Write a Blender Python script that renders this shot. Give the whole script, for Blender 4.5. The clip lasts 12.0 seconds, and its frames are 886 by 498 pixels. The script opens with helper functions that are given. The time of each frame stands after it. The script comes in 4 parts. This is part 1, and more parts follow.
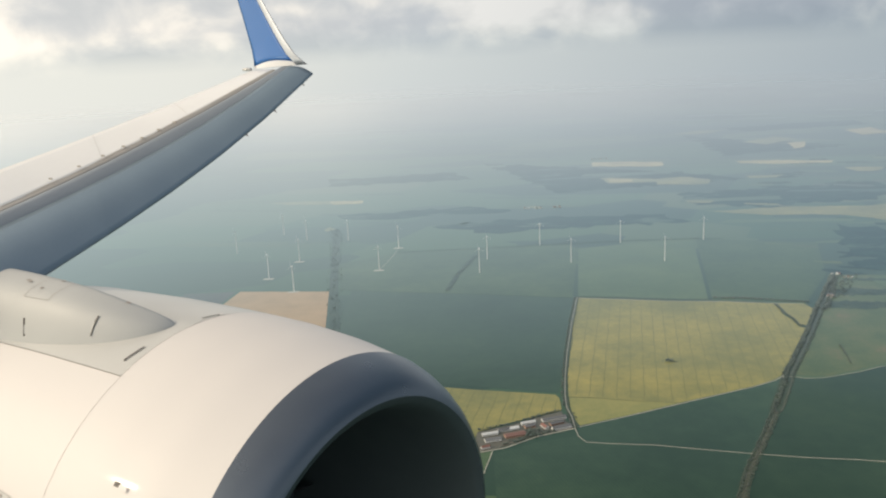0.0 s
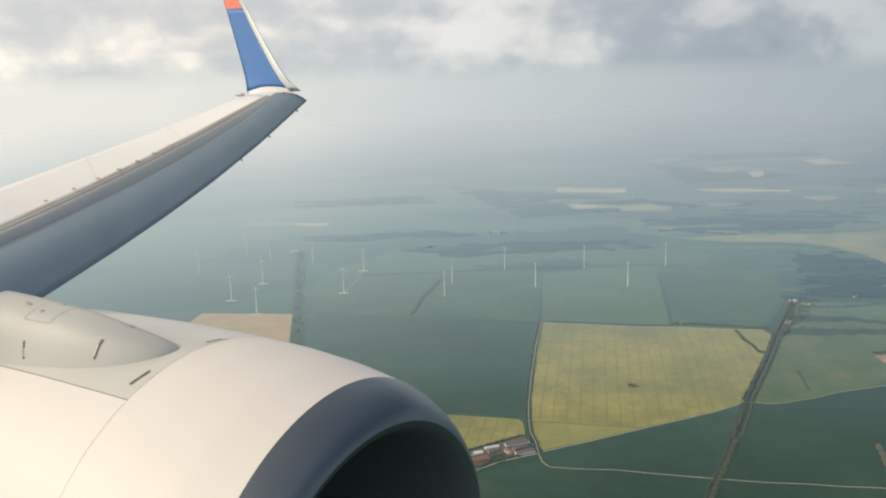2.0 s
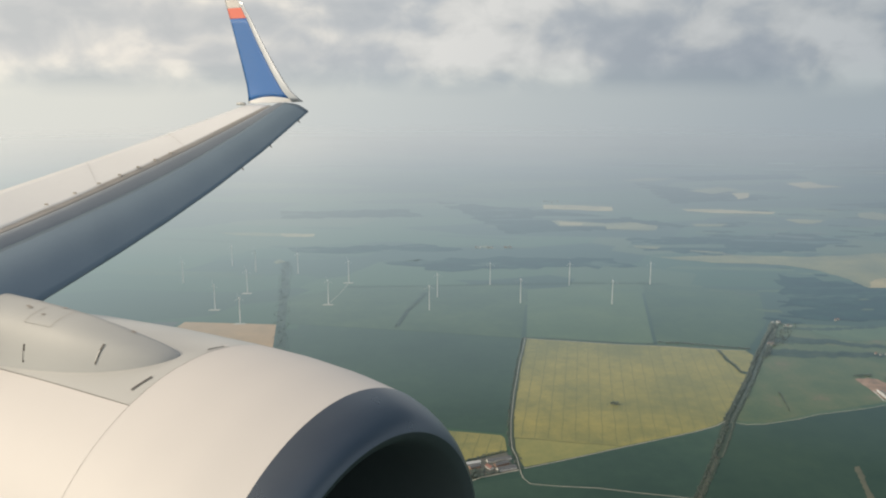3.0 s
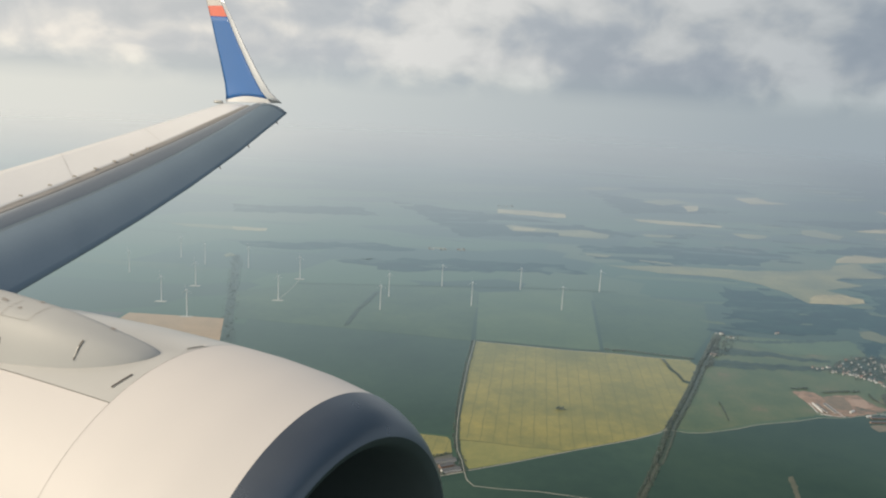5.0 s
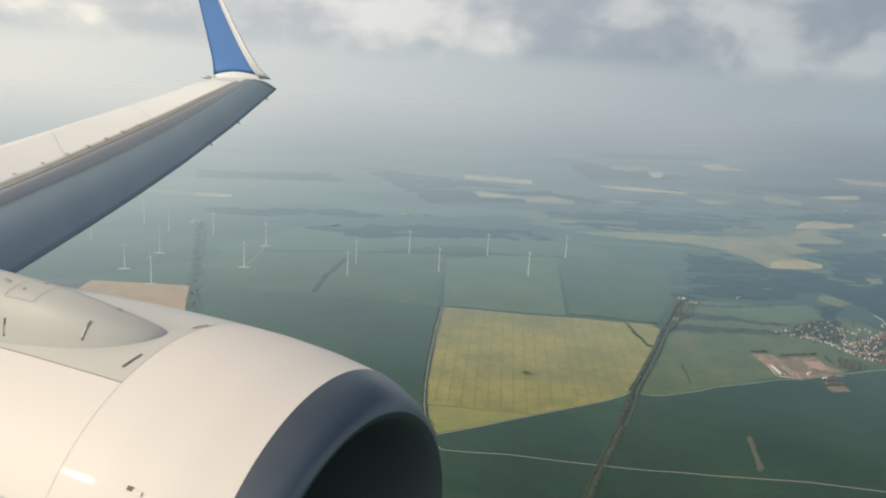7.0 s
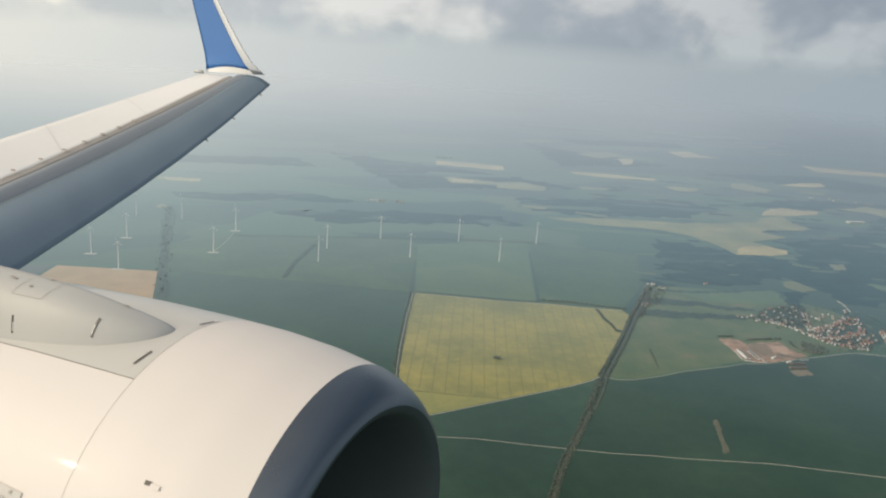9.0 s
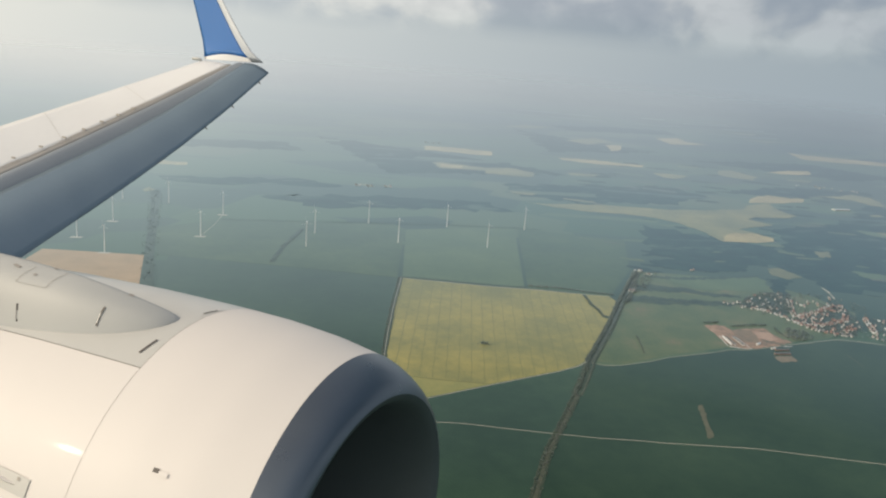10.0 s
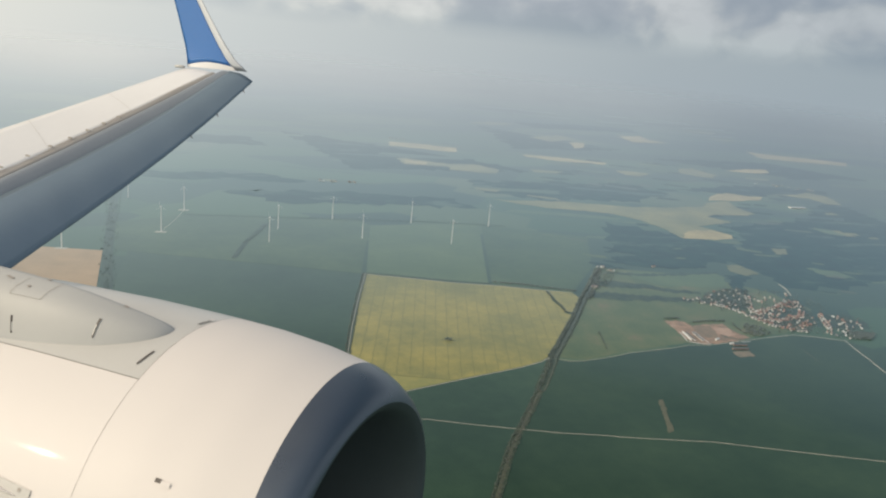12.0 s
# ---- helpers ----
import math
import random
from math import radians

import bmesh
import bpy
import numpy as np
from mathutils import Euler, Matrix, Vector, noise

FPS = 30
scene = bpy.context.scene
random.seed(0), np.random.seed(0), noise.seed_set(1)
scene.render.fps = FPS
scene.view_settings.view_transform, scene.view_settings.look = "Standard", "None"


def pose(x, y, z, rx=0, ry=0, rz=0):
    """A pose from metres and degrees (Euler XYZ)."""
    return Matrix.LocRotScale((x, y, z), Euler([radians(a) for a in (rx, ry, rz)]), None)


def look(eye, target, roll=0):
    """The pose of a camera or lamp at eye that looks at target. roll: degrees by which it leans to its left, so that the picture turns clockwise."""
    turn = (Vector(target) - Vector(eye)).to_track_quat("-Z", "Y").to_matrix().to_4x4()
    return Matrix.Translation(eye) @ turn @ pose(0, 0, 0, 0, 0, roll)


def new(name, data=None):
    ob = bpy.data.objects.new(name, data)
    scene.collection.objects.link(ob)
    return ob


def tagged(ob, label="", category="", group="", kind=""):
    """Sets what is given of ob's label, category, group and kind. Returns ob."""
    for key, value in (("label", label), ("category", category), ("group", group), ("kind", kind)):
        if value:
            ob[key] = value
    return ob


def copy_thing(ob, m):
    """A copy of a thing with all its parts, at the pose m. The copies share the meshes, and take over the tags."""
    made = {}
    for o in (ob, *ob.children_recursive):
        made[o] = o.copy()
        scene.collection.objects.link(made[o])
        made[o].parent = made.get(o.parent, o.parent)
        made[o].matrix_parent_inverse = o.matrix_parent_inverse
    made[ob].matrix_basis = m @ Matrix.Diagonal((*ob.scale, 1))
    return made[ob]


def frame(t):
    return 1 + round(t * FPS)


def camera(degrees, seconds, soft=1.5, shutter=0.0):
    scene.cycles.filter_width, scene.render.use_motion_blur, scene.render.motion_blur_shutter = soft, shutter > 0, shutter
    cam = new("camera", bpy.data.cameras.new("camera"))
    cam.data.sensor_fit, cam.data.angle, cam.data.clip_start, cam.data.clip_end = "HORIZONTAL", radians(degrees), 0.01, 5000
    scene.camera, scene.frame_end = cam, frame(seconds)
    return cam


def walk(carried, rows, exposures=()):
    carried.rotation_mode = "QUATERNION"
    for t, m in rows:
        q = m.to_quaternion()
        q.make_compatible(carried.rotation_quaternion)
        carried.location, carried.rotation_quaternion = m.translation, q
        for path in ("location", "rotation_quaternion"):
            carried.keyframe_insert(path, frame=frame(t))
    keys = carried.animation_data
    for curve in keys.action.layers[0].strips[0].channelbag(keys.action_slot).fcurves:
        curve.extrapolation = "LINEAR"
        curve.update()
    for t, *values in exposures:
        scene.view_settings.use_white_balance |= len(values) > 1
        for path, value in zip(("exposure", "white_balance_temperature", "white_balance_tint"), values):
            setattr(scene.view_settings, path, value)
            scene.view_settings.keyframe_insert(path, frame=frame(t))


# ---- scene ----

# ======== camera and its way ========
# The airliner's frame: x ahead, y outboard over the left wing, z up; its origin is the passenger's eye at the window.
EYE = Vector((88.58, -69.892, 201.97))
CRAFT = Matrix.Translation(EYE) @ pose(0, 0, 0, 0, 0, -32.7)
cam = camera(58.1, 12.0, soft=2.1)
# seconds; the eye's shift ahead, outboard and up; its turn
ROWS = [
    (0.0, 0.443, 0.678, -0.269, 75.996, 2.731, 0.441),
    (0.5, 0.404, 0.613, -0.234, 76.014, 2.487, -0.303),
    (1.0, 0.374, 0.534, -0.201, 75.609, 2.703, -1.447),
    (1.5, 0.310, 0.487, -0.206, 76.489, 2.340, -1.584),
    (2.0, 0.275, 0.429, -0.200, 77.592, 1.517, -1.859),
    (2.5, 0.225, 0.378, -0.201, 78.216, 0.641, -1.884),
    (3.0, 0.188, 0.321, -0.196, 78.587, -0.018, -2.568),
    (5.0, 0.065, 0.101, -0.104, 78.711, -2.986, -5.407),
    (5.5, 0.017, 0.052, -0.059, 77.415, -3.161, -5.782),
    (6.0, -0.021, -0.015, -0.018, 76.860, -3.286, -6.613),
    (6.5, -0.050, -0.080, 0.009, 76.764, -3.312, -7.285),
    (7.0, -0.107, -0.135, 0.021, 76.412, -3.397, -7.741),
    (9.0, -0.266, -0.374, 0.148, 75.503, -4.025, -9.730),
    (9.5, -0.316, -0.420, 0.156, 75.016, -4.125, -10.163),
    (10.0, -0.349, -0.470, 0.199, 74.503, -4.544, -10.483),
    (10.5, -0.386, -0.522, 0.242, 74.350, -4.842, -11.049),
    (11.0, -0.413, -0.589, 0.292, 75.550, -5.226, -11.776),
    (11.5, -0.448, -0.644, 0.331, 74.824, -5.248, -12.441),
    (12.0, -0.495, -0.692, 0.358, 74.432, -5.375, -12.942),
]


def eye_pose(f, o, u, rx, ry, rz):
    p = CRAFT @ Vector((f, o, u))
    return pose(p.x, p.y, p.z, rx, ry, rz)


walk(cam, [(t, eye_pose(*row)) for t, *row in ROWS], [(0.0, 0.03), (1.5, 0.07), (2.2, 0.01), (3.0, -0.15), (5.0, -0.12), (6.0, -0.04), (9.0, -0.04), (12.0, -0.04)])

# ======== sky and sun ========
SUN_EL, SUN_AZ = 31.0, 190.0
sun_dir = Vector((math.cos(radians(SUN_AZ)) * math.cos(radians(SUN_EL)), math.sin(radians(SUN_AZ)) * math.cos(radians(SUN_EL)), math.sin(radians(SUN_EL))))
sun = new("sun", bpy.data.lights.new("sun", "SUN"))
sun.data.energy, sun.data.angle, sun.data.color = 2.05, radians(1.5), (1.0, 0.83, 0.62)
sun.matrix_world = look(EYE + sun_dir * 300, EYE)


class Nodes:
    """A short way to write node trees."""

    def __init__(self, tree):
        self.tree = tree
        tree.nodes.clear()

    def add(self, kind, ins=None, **props):
        n = self.tree.nodes.new(kind)
        for k, v in props.items():
            setattr(n, k, v)
        for k, v in (ins or {}).items():
            if isinstance(v, bpy.types.NodeSocket):
                self.tree.links.new(v, n.inputs[k])
            else:
                n.inputs[k].default_value = v
        return n

    def math(self, op, a, b=0.0, clamp=False):
        return self.add("ShaderNodeMath", {0: a, 1: b}, operation=op, use_clamp=clamp).outputs[0]

    def ramp(self, fac, stops):
        n = self.add("ShaderNodeValToRGB", {0: fac})
        r = n.color_ramp
        while len(r.elements) < len(stops):
            r.elements.new(0.5)
        for e, (p, c) in zip(r.elements, stops):
            e.position, e.color = p, (*c, 1.0) if len(c) == 3 else c
        return n.outputs[0]

    def mix(self, fac, a, b, blend="MIX"):
        n = self.add("ShaderNodeMix", data_type="RGBA", blend_type=blend)
        for i, v in ((0, fac), (6, a), (7, b)):
            if isinstance(v, bpy.types.NodeSocket):
                self.tree.links.new(v, n.inputs[i])
            else:
                n.inputs[i].default_value = v if i == 0 else (*v, 1.0)[:4]
        return n.outputs[2]

    def noise(self, vec, scale, detail=4.0, rough=0.55, distortion=0.0):
        return self.add("ShaderNodeTexNoise", {"Vector": vec, "Scale": scale, "Detail": detail, "Roughness": rough, "Distortion": distortion}).outputs[0]


world = bpy.data.worlds.new("hazy_sky")
scene.world = world
world.use_nodes = True
w = Nodes(world.node_tree)
sky = w.add("ShaderNodeTexSky", sky_type="NISHITA", sun_disc=False, sun_elevation=radians(SUN_EL), sun_rotation=radians(90 - SUN_AZ), altitude=700.0, air_density=1.0, dust_density=4.0)
way = w.add("ShaderNodeTexCoord").outputs["Generated"]
sep = w.add("ShaderNodeSeparateXYZ", {0: way})
to_sun = w.add("ShaderNodeVectorMath", {0: way, 1: sun_dir}, operation="DOT_PRODUCT").outputs["Value"]
side = w.math("MULTIPLY_ADD", to_sun, 0.6)
w.tree.nodes[-1].inputs[2].default_value = 0.4
haze = w.ramp(side, [(0.0, (0.36, 0.412, 0.465)), (0.08, (0.405, 0.45, 0.495)), (0.33, (0.645, 0.66, 0.665)), (0.46, (0.80, 0.777, 0.735)), (0.60, (0.86, 0.83, 0.775)), (1.0, (1.5, 1.38, 1.15))])
# broken cloud low over the horizon
flat = w.add("ShaderNodeMapping", {"Vector": way, "Scale": (1.0, 1.0, 1.5), "Location": (0.85, 0.1, 0.3)}).outputs[0]
puff = w.noise(flat, 5.0, 3.0, 0.5, 0.4)
fine = w.noise(flat, 15.0, 4.0, 0.52, 0.3)
belt = w.ramp(sep.outputs["Z"], [(0.0, (0.5,) * 3), (0.028, (0.64,) * 3), (0.05, (0.5,) * 3), (0.075, (0.37,) * 3), (0.11, (0.5,) * 3)])
cover = w.math("ADD", w.math("ADD", puff, w.math("MULTIPLY", w.math("SUBTRACT", fine, 0.5), 0.52)), w.math("MULTIPLY", w.math("SUBTRACT", belt, 0.5), 0.45))
lit = w.ramp(cover, [(0.36, (0.765, 0.805, 0.855)), (0.43, (0.84, 0.87, 0.91)), (0.49, (0.96, 0.97, 0.98)), (0.55, (1.14, 1.115, 1.08)), (0.63, (1.30, 1.255, 1.20))])
cloudy = w.mix(1.0, haze, lit, "MULTIPLY")
rise = w.ramp(w.math("ADD", sep.outputs["Z"], 0.5), [(0.488, (0, 0, 0)), (0.500, (0.35, 0.35, 0.35)), (0.512, (1, 1, 1))])
veil = w.ramp(w.math("ADD", sep.outputs["Z"], 0.5), [(0.455, (0.985, 1.015, 0.995)), (0.49, (0.99, 1.02, 0.995)), (0.505, (0.99, 1.015, 0.99)), (0.535, (0.99, 0.99, 0.985))])
low = w.mix(1.0, w.mix(rise, haze, cloudy), veil, "MULTIPLY")
# higher up the haze glows towards the sun and falls off away from it
glow = w.ramp(side, [(0.0, (0.20, 0.30, 0.38)), (0.12, (0.31, 0.43, 0.52)), (0.38, (0.98, 1.01, 1.05)), (0.64, (1.30, 1.27, 1.24))])
low = w.mix(w.ramp(sep.outputs["Z"], [(0.12, (0, 0, 0)), (0.32, (1, 1, 1))]), low, w.mix(1.0, low, glow, "MULTIPLY"))
sky_col = w.mix(1.0, sky.outputs[0], (0.10, 0.10, 0.10), "MULTIPLY")
high = w.ramp(sep.outputs["Z"], [(0.3, (0, 0, 0)), (0.9, (0.6, 0.6, 0.6))])
total = w.mix(high, low, sky_col)
back = w.add("ShaderNodeBackground", {"Color": total, "Strength": 1.0})
w.tree.links.new(back.outputs[0], w.add("ShaderNodeOutputWorld").inputs[0])


# ======== materials ========
def lerp(a, b, s):
    return a + (b - a) * s


def material(name):
    m = bpy.data.materials.new(name)
    m.use_nodes = True
    n = Nodes(m.node_tree)
    out = n.add("ShaderNodeOutputMaterial")
    return m, n, out


def paint(name, colour, rough=0.3, metal=0.0, dirt=0.06, scale=3.0, coat=0.0):
    """Painted or bare sheet metal, with faint grime at two scales."""
    m, n, out = material(name)
    at = n.add("ShaderNodeTexCoord").outputs["Object"]
    big, small = n.noise(at, scale, 5.0), n.noise(at, scale * 14, 3.0)
    tone = n.math("ADD", n.math("MULTIPLY", big, dirt), n.math("MULTIPLY", small, dirt * 0.5))
    dark = tuple(c * 0.6 for c in colour)
    col = n.mix(tone, colour, dark)
    r = n.math("ADD", n.math("MULTIPLY", big, dirt), rough - dirt * 0.5)
    p = n.add("ShaderNodeBsdfPrincipled", {"Base Color": col, "Roughness": r, "Metallic": metal, "Coat Weight": coat, "Coat Roughness": 0.08})
    n.tree.links.new(p.outputs[0], out.inputs[0])
    return m


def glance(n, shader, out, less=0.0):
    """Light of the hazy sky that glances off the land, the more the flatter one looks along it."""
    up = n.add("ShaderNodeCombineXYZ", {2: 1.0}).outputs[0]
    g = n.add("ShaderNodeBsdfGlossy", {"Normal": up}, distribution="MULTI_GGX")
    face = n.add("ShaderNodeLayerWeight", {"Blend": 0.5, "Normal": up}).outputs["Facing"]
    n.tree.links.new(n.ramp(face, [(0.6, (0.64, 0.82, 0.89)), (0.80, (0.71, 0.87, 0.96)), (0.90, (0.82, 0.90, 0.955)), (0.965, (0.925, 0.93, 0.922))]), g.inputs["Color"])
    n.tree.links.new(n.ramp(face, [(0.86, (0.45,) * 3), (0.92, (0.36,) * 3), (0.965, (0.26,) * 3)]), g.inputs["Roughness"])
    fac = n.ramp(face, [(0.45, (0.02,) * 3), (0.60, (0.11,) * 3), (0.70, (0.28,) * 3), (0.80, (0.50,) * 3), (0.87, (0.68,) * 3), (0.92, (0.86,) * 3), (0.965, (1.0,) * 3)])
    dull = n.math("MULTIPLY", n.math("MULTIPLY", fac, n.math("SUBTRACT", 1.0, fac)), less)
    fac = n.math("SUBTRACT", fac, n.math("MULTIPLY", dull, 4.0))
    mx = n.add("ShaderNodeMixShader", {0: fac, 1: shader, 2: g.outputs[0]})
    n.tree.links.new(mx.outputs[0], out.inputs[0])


def land(name, stops, scale=0.05, streak=None, cells=None, rim=None, grain=0.22, gloss=1.0, gaps=None):
    """Crops, grass or soil. Low light glances off it, the more the flatter it is seen."""
    m, n, out = material(name)
    at = n.add("ShaderNodeTexCoord").outputs["Object"]
    a, b = n.noise(at, scale, 6.0, 0.6), n.noise(at, scale * 9, 4.0, 0.6)
    tone = n.math("ADD", n.math("MULTIPLY", a, 0.7), n.math("MULTIPLY", b, 0.3))
    # single plants and clods
    fine = n.math("SUBTRACT", n.noise(at, 1.1, 3.0, 0.7), 0.5)
    tone = n.math("ADD", tone, n.math("MULTIPLY", fine, grain))
    if streak:
        turn, step, depth = streak
        v = n.add("ShaderNodeMapping", {"Vector": at, "Rotation": (0, 0, radians(turn))}).outputs[0]
        wave = n.add("ShaderNodeTexWave", {"Vector": v, "Scale": 1.0 / step, "Distortion": 0.6, "Detail": 2.0}).outputs[1]
        tone = n.math("SUBTRACT", tone, n.math("MULTIPLY", wave, depth))
    col = n.ramp(tone, stops)
    if cells:
        col = cells(n, at, col)
    less = 1.0 - gloss
    if gaps:
        # grassy clearings and an uneven rim
        v = n.add("ShaderNodeMapping", {"Vector": at, "Rotation": (0, 0, radians(12)), "Scale": (0.4, 1.0, 1.0)}).outputs[0]
        bare = n.ramp(n.noise(v, 0.035, 5.0, 0.6), [(gaps[0], (1, 1, 1)), (gaps[1], (0, 0, 0))])
        col = n.mix(bare, col, (0.032, 0.066, 0.038))
        less = n.math("MULTIPLY", n.math("SUBTRACT", 1.0, bare), less)
    d = n.add("ShaderNodeBsdfDiffuse", {"Color": col, "Roughness": 0.6})
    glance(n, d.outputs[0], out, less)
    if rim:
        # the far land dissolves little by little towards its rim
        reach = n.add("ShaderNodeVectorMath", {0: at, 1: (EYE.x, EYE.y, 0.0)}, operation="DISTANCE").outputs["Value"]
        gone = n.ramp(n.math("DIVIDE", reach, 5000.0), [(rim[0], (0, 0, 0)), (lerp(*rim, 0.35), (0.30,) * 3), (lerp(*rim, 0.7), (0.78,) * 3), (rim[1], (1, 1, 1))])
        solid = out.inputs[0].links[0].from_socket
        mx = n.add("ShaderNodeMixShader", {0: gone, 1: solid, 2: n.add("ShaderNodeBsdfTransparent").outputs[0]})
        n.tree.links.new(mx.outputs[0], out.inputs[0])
    return m


def plain(name, colour, rough=0.7, vary=0.15):
    """A matt surface whose tone differs a little from one piece to the next."""
    m, n, out = material(name)
    at = n.add("ShaderNodeTexCoord").outputs["Object"]
    rnd = n.add("ShaderNodeObjectInfo").outputs["Random"]
    t = n.math("ADD", n.math("MULTIPLY", rnd, vary), n.math("MULTIPLY", n.noise(at, 1.7, 4.0), vary))
    col = n.mix(t, colour, tuple(c * 0.45 for c in colour))
    p = n.add("ShaderNodeBsdfPrincipled", {"Base Color": col, "Roughness": rough})
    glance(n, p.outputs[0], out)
    return m


def leaves(name, dark, light):
    m, n, out = material(name)
    at = n.add("ShaderNodeTexCoord").outputs["Object"]
    isle = n.add("ShaderNodeNewGeometry").outputs["Random Per Island"]
    t = n.math("ADD", n.math("MULTIPLY", isle, 0.6), n.math("MULTIPLY", n.noise(at, 0.9, 4.0), 0.5))
    col = n.mix(t, dark, light)
    p = n.add("ShaderNodeBsdfPrincipled", {"Base Color": col, "Roughness": 0.75, "Sheen Weight": 0.25})
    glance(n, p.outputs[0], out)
    return m


WHITE = paint("white_gloss_paint", (0.645, 0.62, 0.60), 0.55, dirt=0.06, scale=0.7, coat=0.02)
GREY = paint("grey_gloss_paint", (0.50, 0.50, 0.48), 0.32, dirt=0.14, scale=2.0, coat=0.1)
WINGSKIN = paint("wing_skin_paint", (0.69, 0.70, 0.71), 0.34, dirt=0.22, scale=1.1)
PYLON = paint("pylon_grey_paint", (0.42, 0.43, 0.425), 0.55, dirt=0.14, scale=2.0)
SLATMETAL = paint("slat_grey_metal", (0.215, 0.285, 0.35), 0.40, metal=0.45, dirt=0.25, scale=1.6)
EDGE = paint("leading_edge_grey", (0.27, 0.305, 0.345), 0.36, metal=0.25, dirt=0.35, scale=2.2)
BAND = paint("grimy_edge_band", (0.46, 0.43, 0.40), 0.45, dirt=0.4, scale=3.0)
LIP = paint("bare_lip_metal", (0.165, 0.19, 0.22), 0.29, metal=0.9, dirt=0.2, scale=2.5)
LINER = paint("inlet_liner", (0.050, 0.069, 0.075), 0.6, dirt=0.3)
SEAM = paint("seam_shadow", (0.40, 0.37, 0.34), 0.7, dirt=0.3)
JOINT = paint("skin_joint", (0.58, 0.58, 0.57), 0.5, dirt=0.2)
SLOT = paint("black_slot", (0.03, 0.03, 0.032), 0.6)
DIM = paint("dim_slot", (0.095, 0.085, 0.078), 0.6)
SHEEN = paint("bare_winglet_metal", (0.45, 0.48, 0.52), 0.3, metal=0.5, dirt=0.15)
BLUE = paint("blue_winglet_paint", (0.026, 0.14, 0.42), 0.3, dirt=0.08, coat=0.2)
RED = paint("coral_winglet_paint", (0.75, 0.17, 0.11), 0.3, coat=0.3)
STEEL = plain("turbine_white", (0.78, 0.79, 0.79), 0.4, vary=0.05)


def patchwork(n, at, col):
    """Far farmland: strips of many crops."""
    v = n.add("ShaderNodeMapping", {"Vector": at, "Rotation": (0, 0, radians(14)), "Scale": (0.0052, 0.0105, 1.0)}).outputs[0]
    vor = n.add("ShaderNodeTexVoronoi", {"Vector": v, "Scale": 1.0, "Randomness": 0.85}, distance="CHEBYCHEV", voronoi_dimensions="2D")
    pick = n.add("ShaderNodeSeparateColor", {0: vor.outputs["Color"]}).outputs[0]
    crop = n.ramp(pick, [(0.0, (0.016, 0.042, 0.026)), (0.3, (0.034, 0.078, 0.040)), (0.55, (0.022, 0.05, 0.034)), (0.75, (0.055, 0.105, 0.05)), (0.90, (0.068, 0.108, 0.055)), (0.96, (0.085, 0.115, 0.06))])
    n.tree.nodes[-1].color_ramp.interpolation = "CONSTANT"
    return n.mix(0.85, col, crop)


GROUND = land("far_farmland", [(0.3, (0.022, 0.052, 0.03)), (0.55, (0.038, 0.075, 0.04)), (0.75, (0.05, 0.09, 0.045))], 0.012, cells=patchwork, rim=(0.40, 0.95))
CROP = land("green_wheat", [(0.36, (0.030, 0.060, 0.028)), (0.5, (0.047, 0.083, 0.038)), (0.64, (0.070, 0.108, 0.048))], 0.014, streak=(18, 6.0, 0.06))
CROP_DARK = land("dark_green_wheat", [(0.34, (0.019, 0.043, 0.029)), (0.5, (0.028, 0.059, 0.038)), (0.66, (0.041, 0.077, 0.047))], 0.012, streak=(-20, 6.0, 0.05))
CROP_DEEP = land("deep_green_wheat", [(0.32, (0.013, 0.033, 0.020)), (0.5, (0.022, 0.047, 0.028)), (0.68, (0.034, 0.064, 0.036))], 0.012, streak=(-20, 6.0, 0.05))
CROP_PALE = land("pale_green_crop", [(0.34, (0.056, 0.096, 0.048)), (0.5, (0.074, 0.118, 0.056)), (0.66, (0.095, 0.138, 0.066))], 0.02, streak=(8, 5.0, 0.08))
RAPE = land("flowering_rapeseed", [(0.34, (0.16, 0.165, 0.060)), (0.46, (0.235, 0.22, 0.070)), (0.56, (0.29, 0.257, 0.078)), (0.68, (0.36, 0.305, 0.088))], 0.016, streak=(77.6, 2.4, 0.12))
RAPE_THIN = land("thin_rapeseed", [(0.25, (0.15, 0.17, 0.06)), (0.5, (0.23, 0.225, 0.075)), (0.75, (0.31, 0.28, 0.085))], 0.03, streak=(66, 3.0, 0.10))
STUBBLE = land("pale_stubble", [(0.36, (0.22, 0.188, 0.085)), (0.5, (0.34, 0.287, 0.13)), (0.64, (0.43, 0.365, 0.18))], 0.02)
SOIL = land("tilled_soil", [(0.25, (0.33, 0.215, 0.11)), (0.6, (0.43, 0.29, 0.155)), (0.8, (0.50, 0.345, 0.20))], 0.05, streak=(5, 3.0, 0.06))
SOIL_DARK = land("dark_soil", [(0.25, (0.045, 0.048, 0.05)), (0.7, (0.075, 0.075, 0.075))], 0.04)
REDSOIL = land("bare_red_soil", [(0.38, (0.07, 0.075, 0.045)), (0.46, (0.20, 0.13, 0.085)), (0.54, (0.27, 0.175, 0.115)), (0.64, (0.35, 0.25, 0.185))], 0.09)
TRACK = land("gravel_track", [(0.2, (0.33, 0.32, 0.28)), (0.8, (0.52, 0.50, 0.44))], 0.3)
VERGE = land("rough_verge", [(0.3, (0.024, 0.042, 0.030)), (0.7, (0.058, 0.075, 0.048))], 0.2, grain=0.5, gloss=0.96)
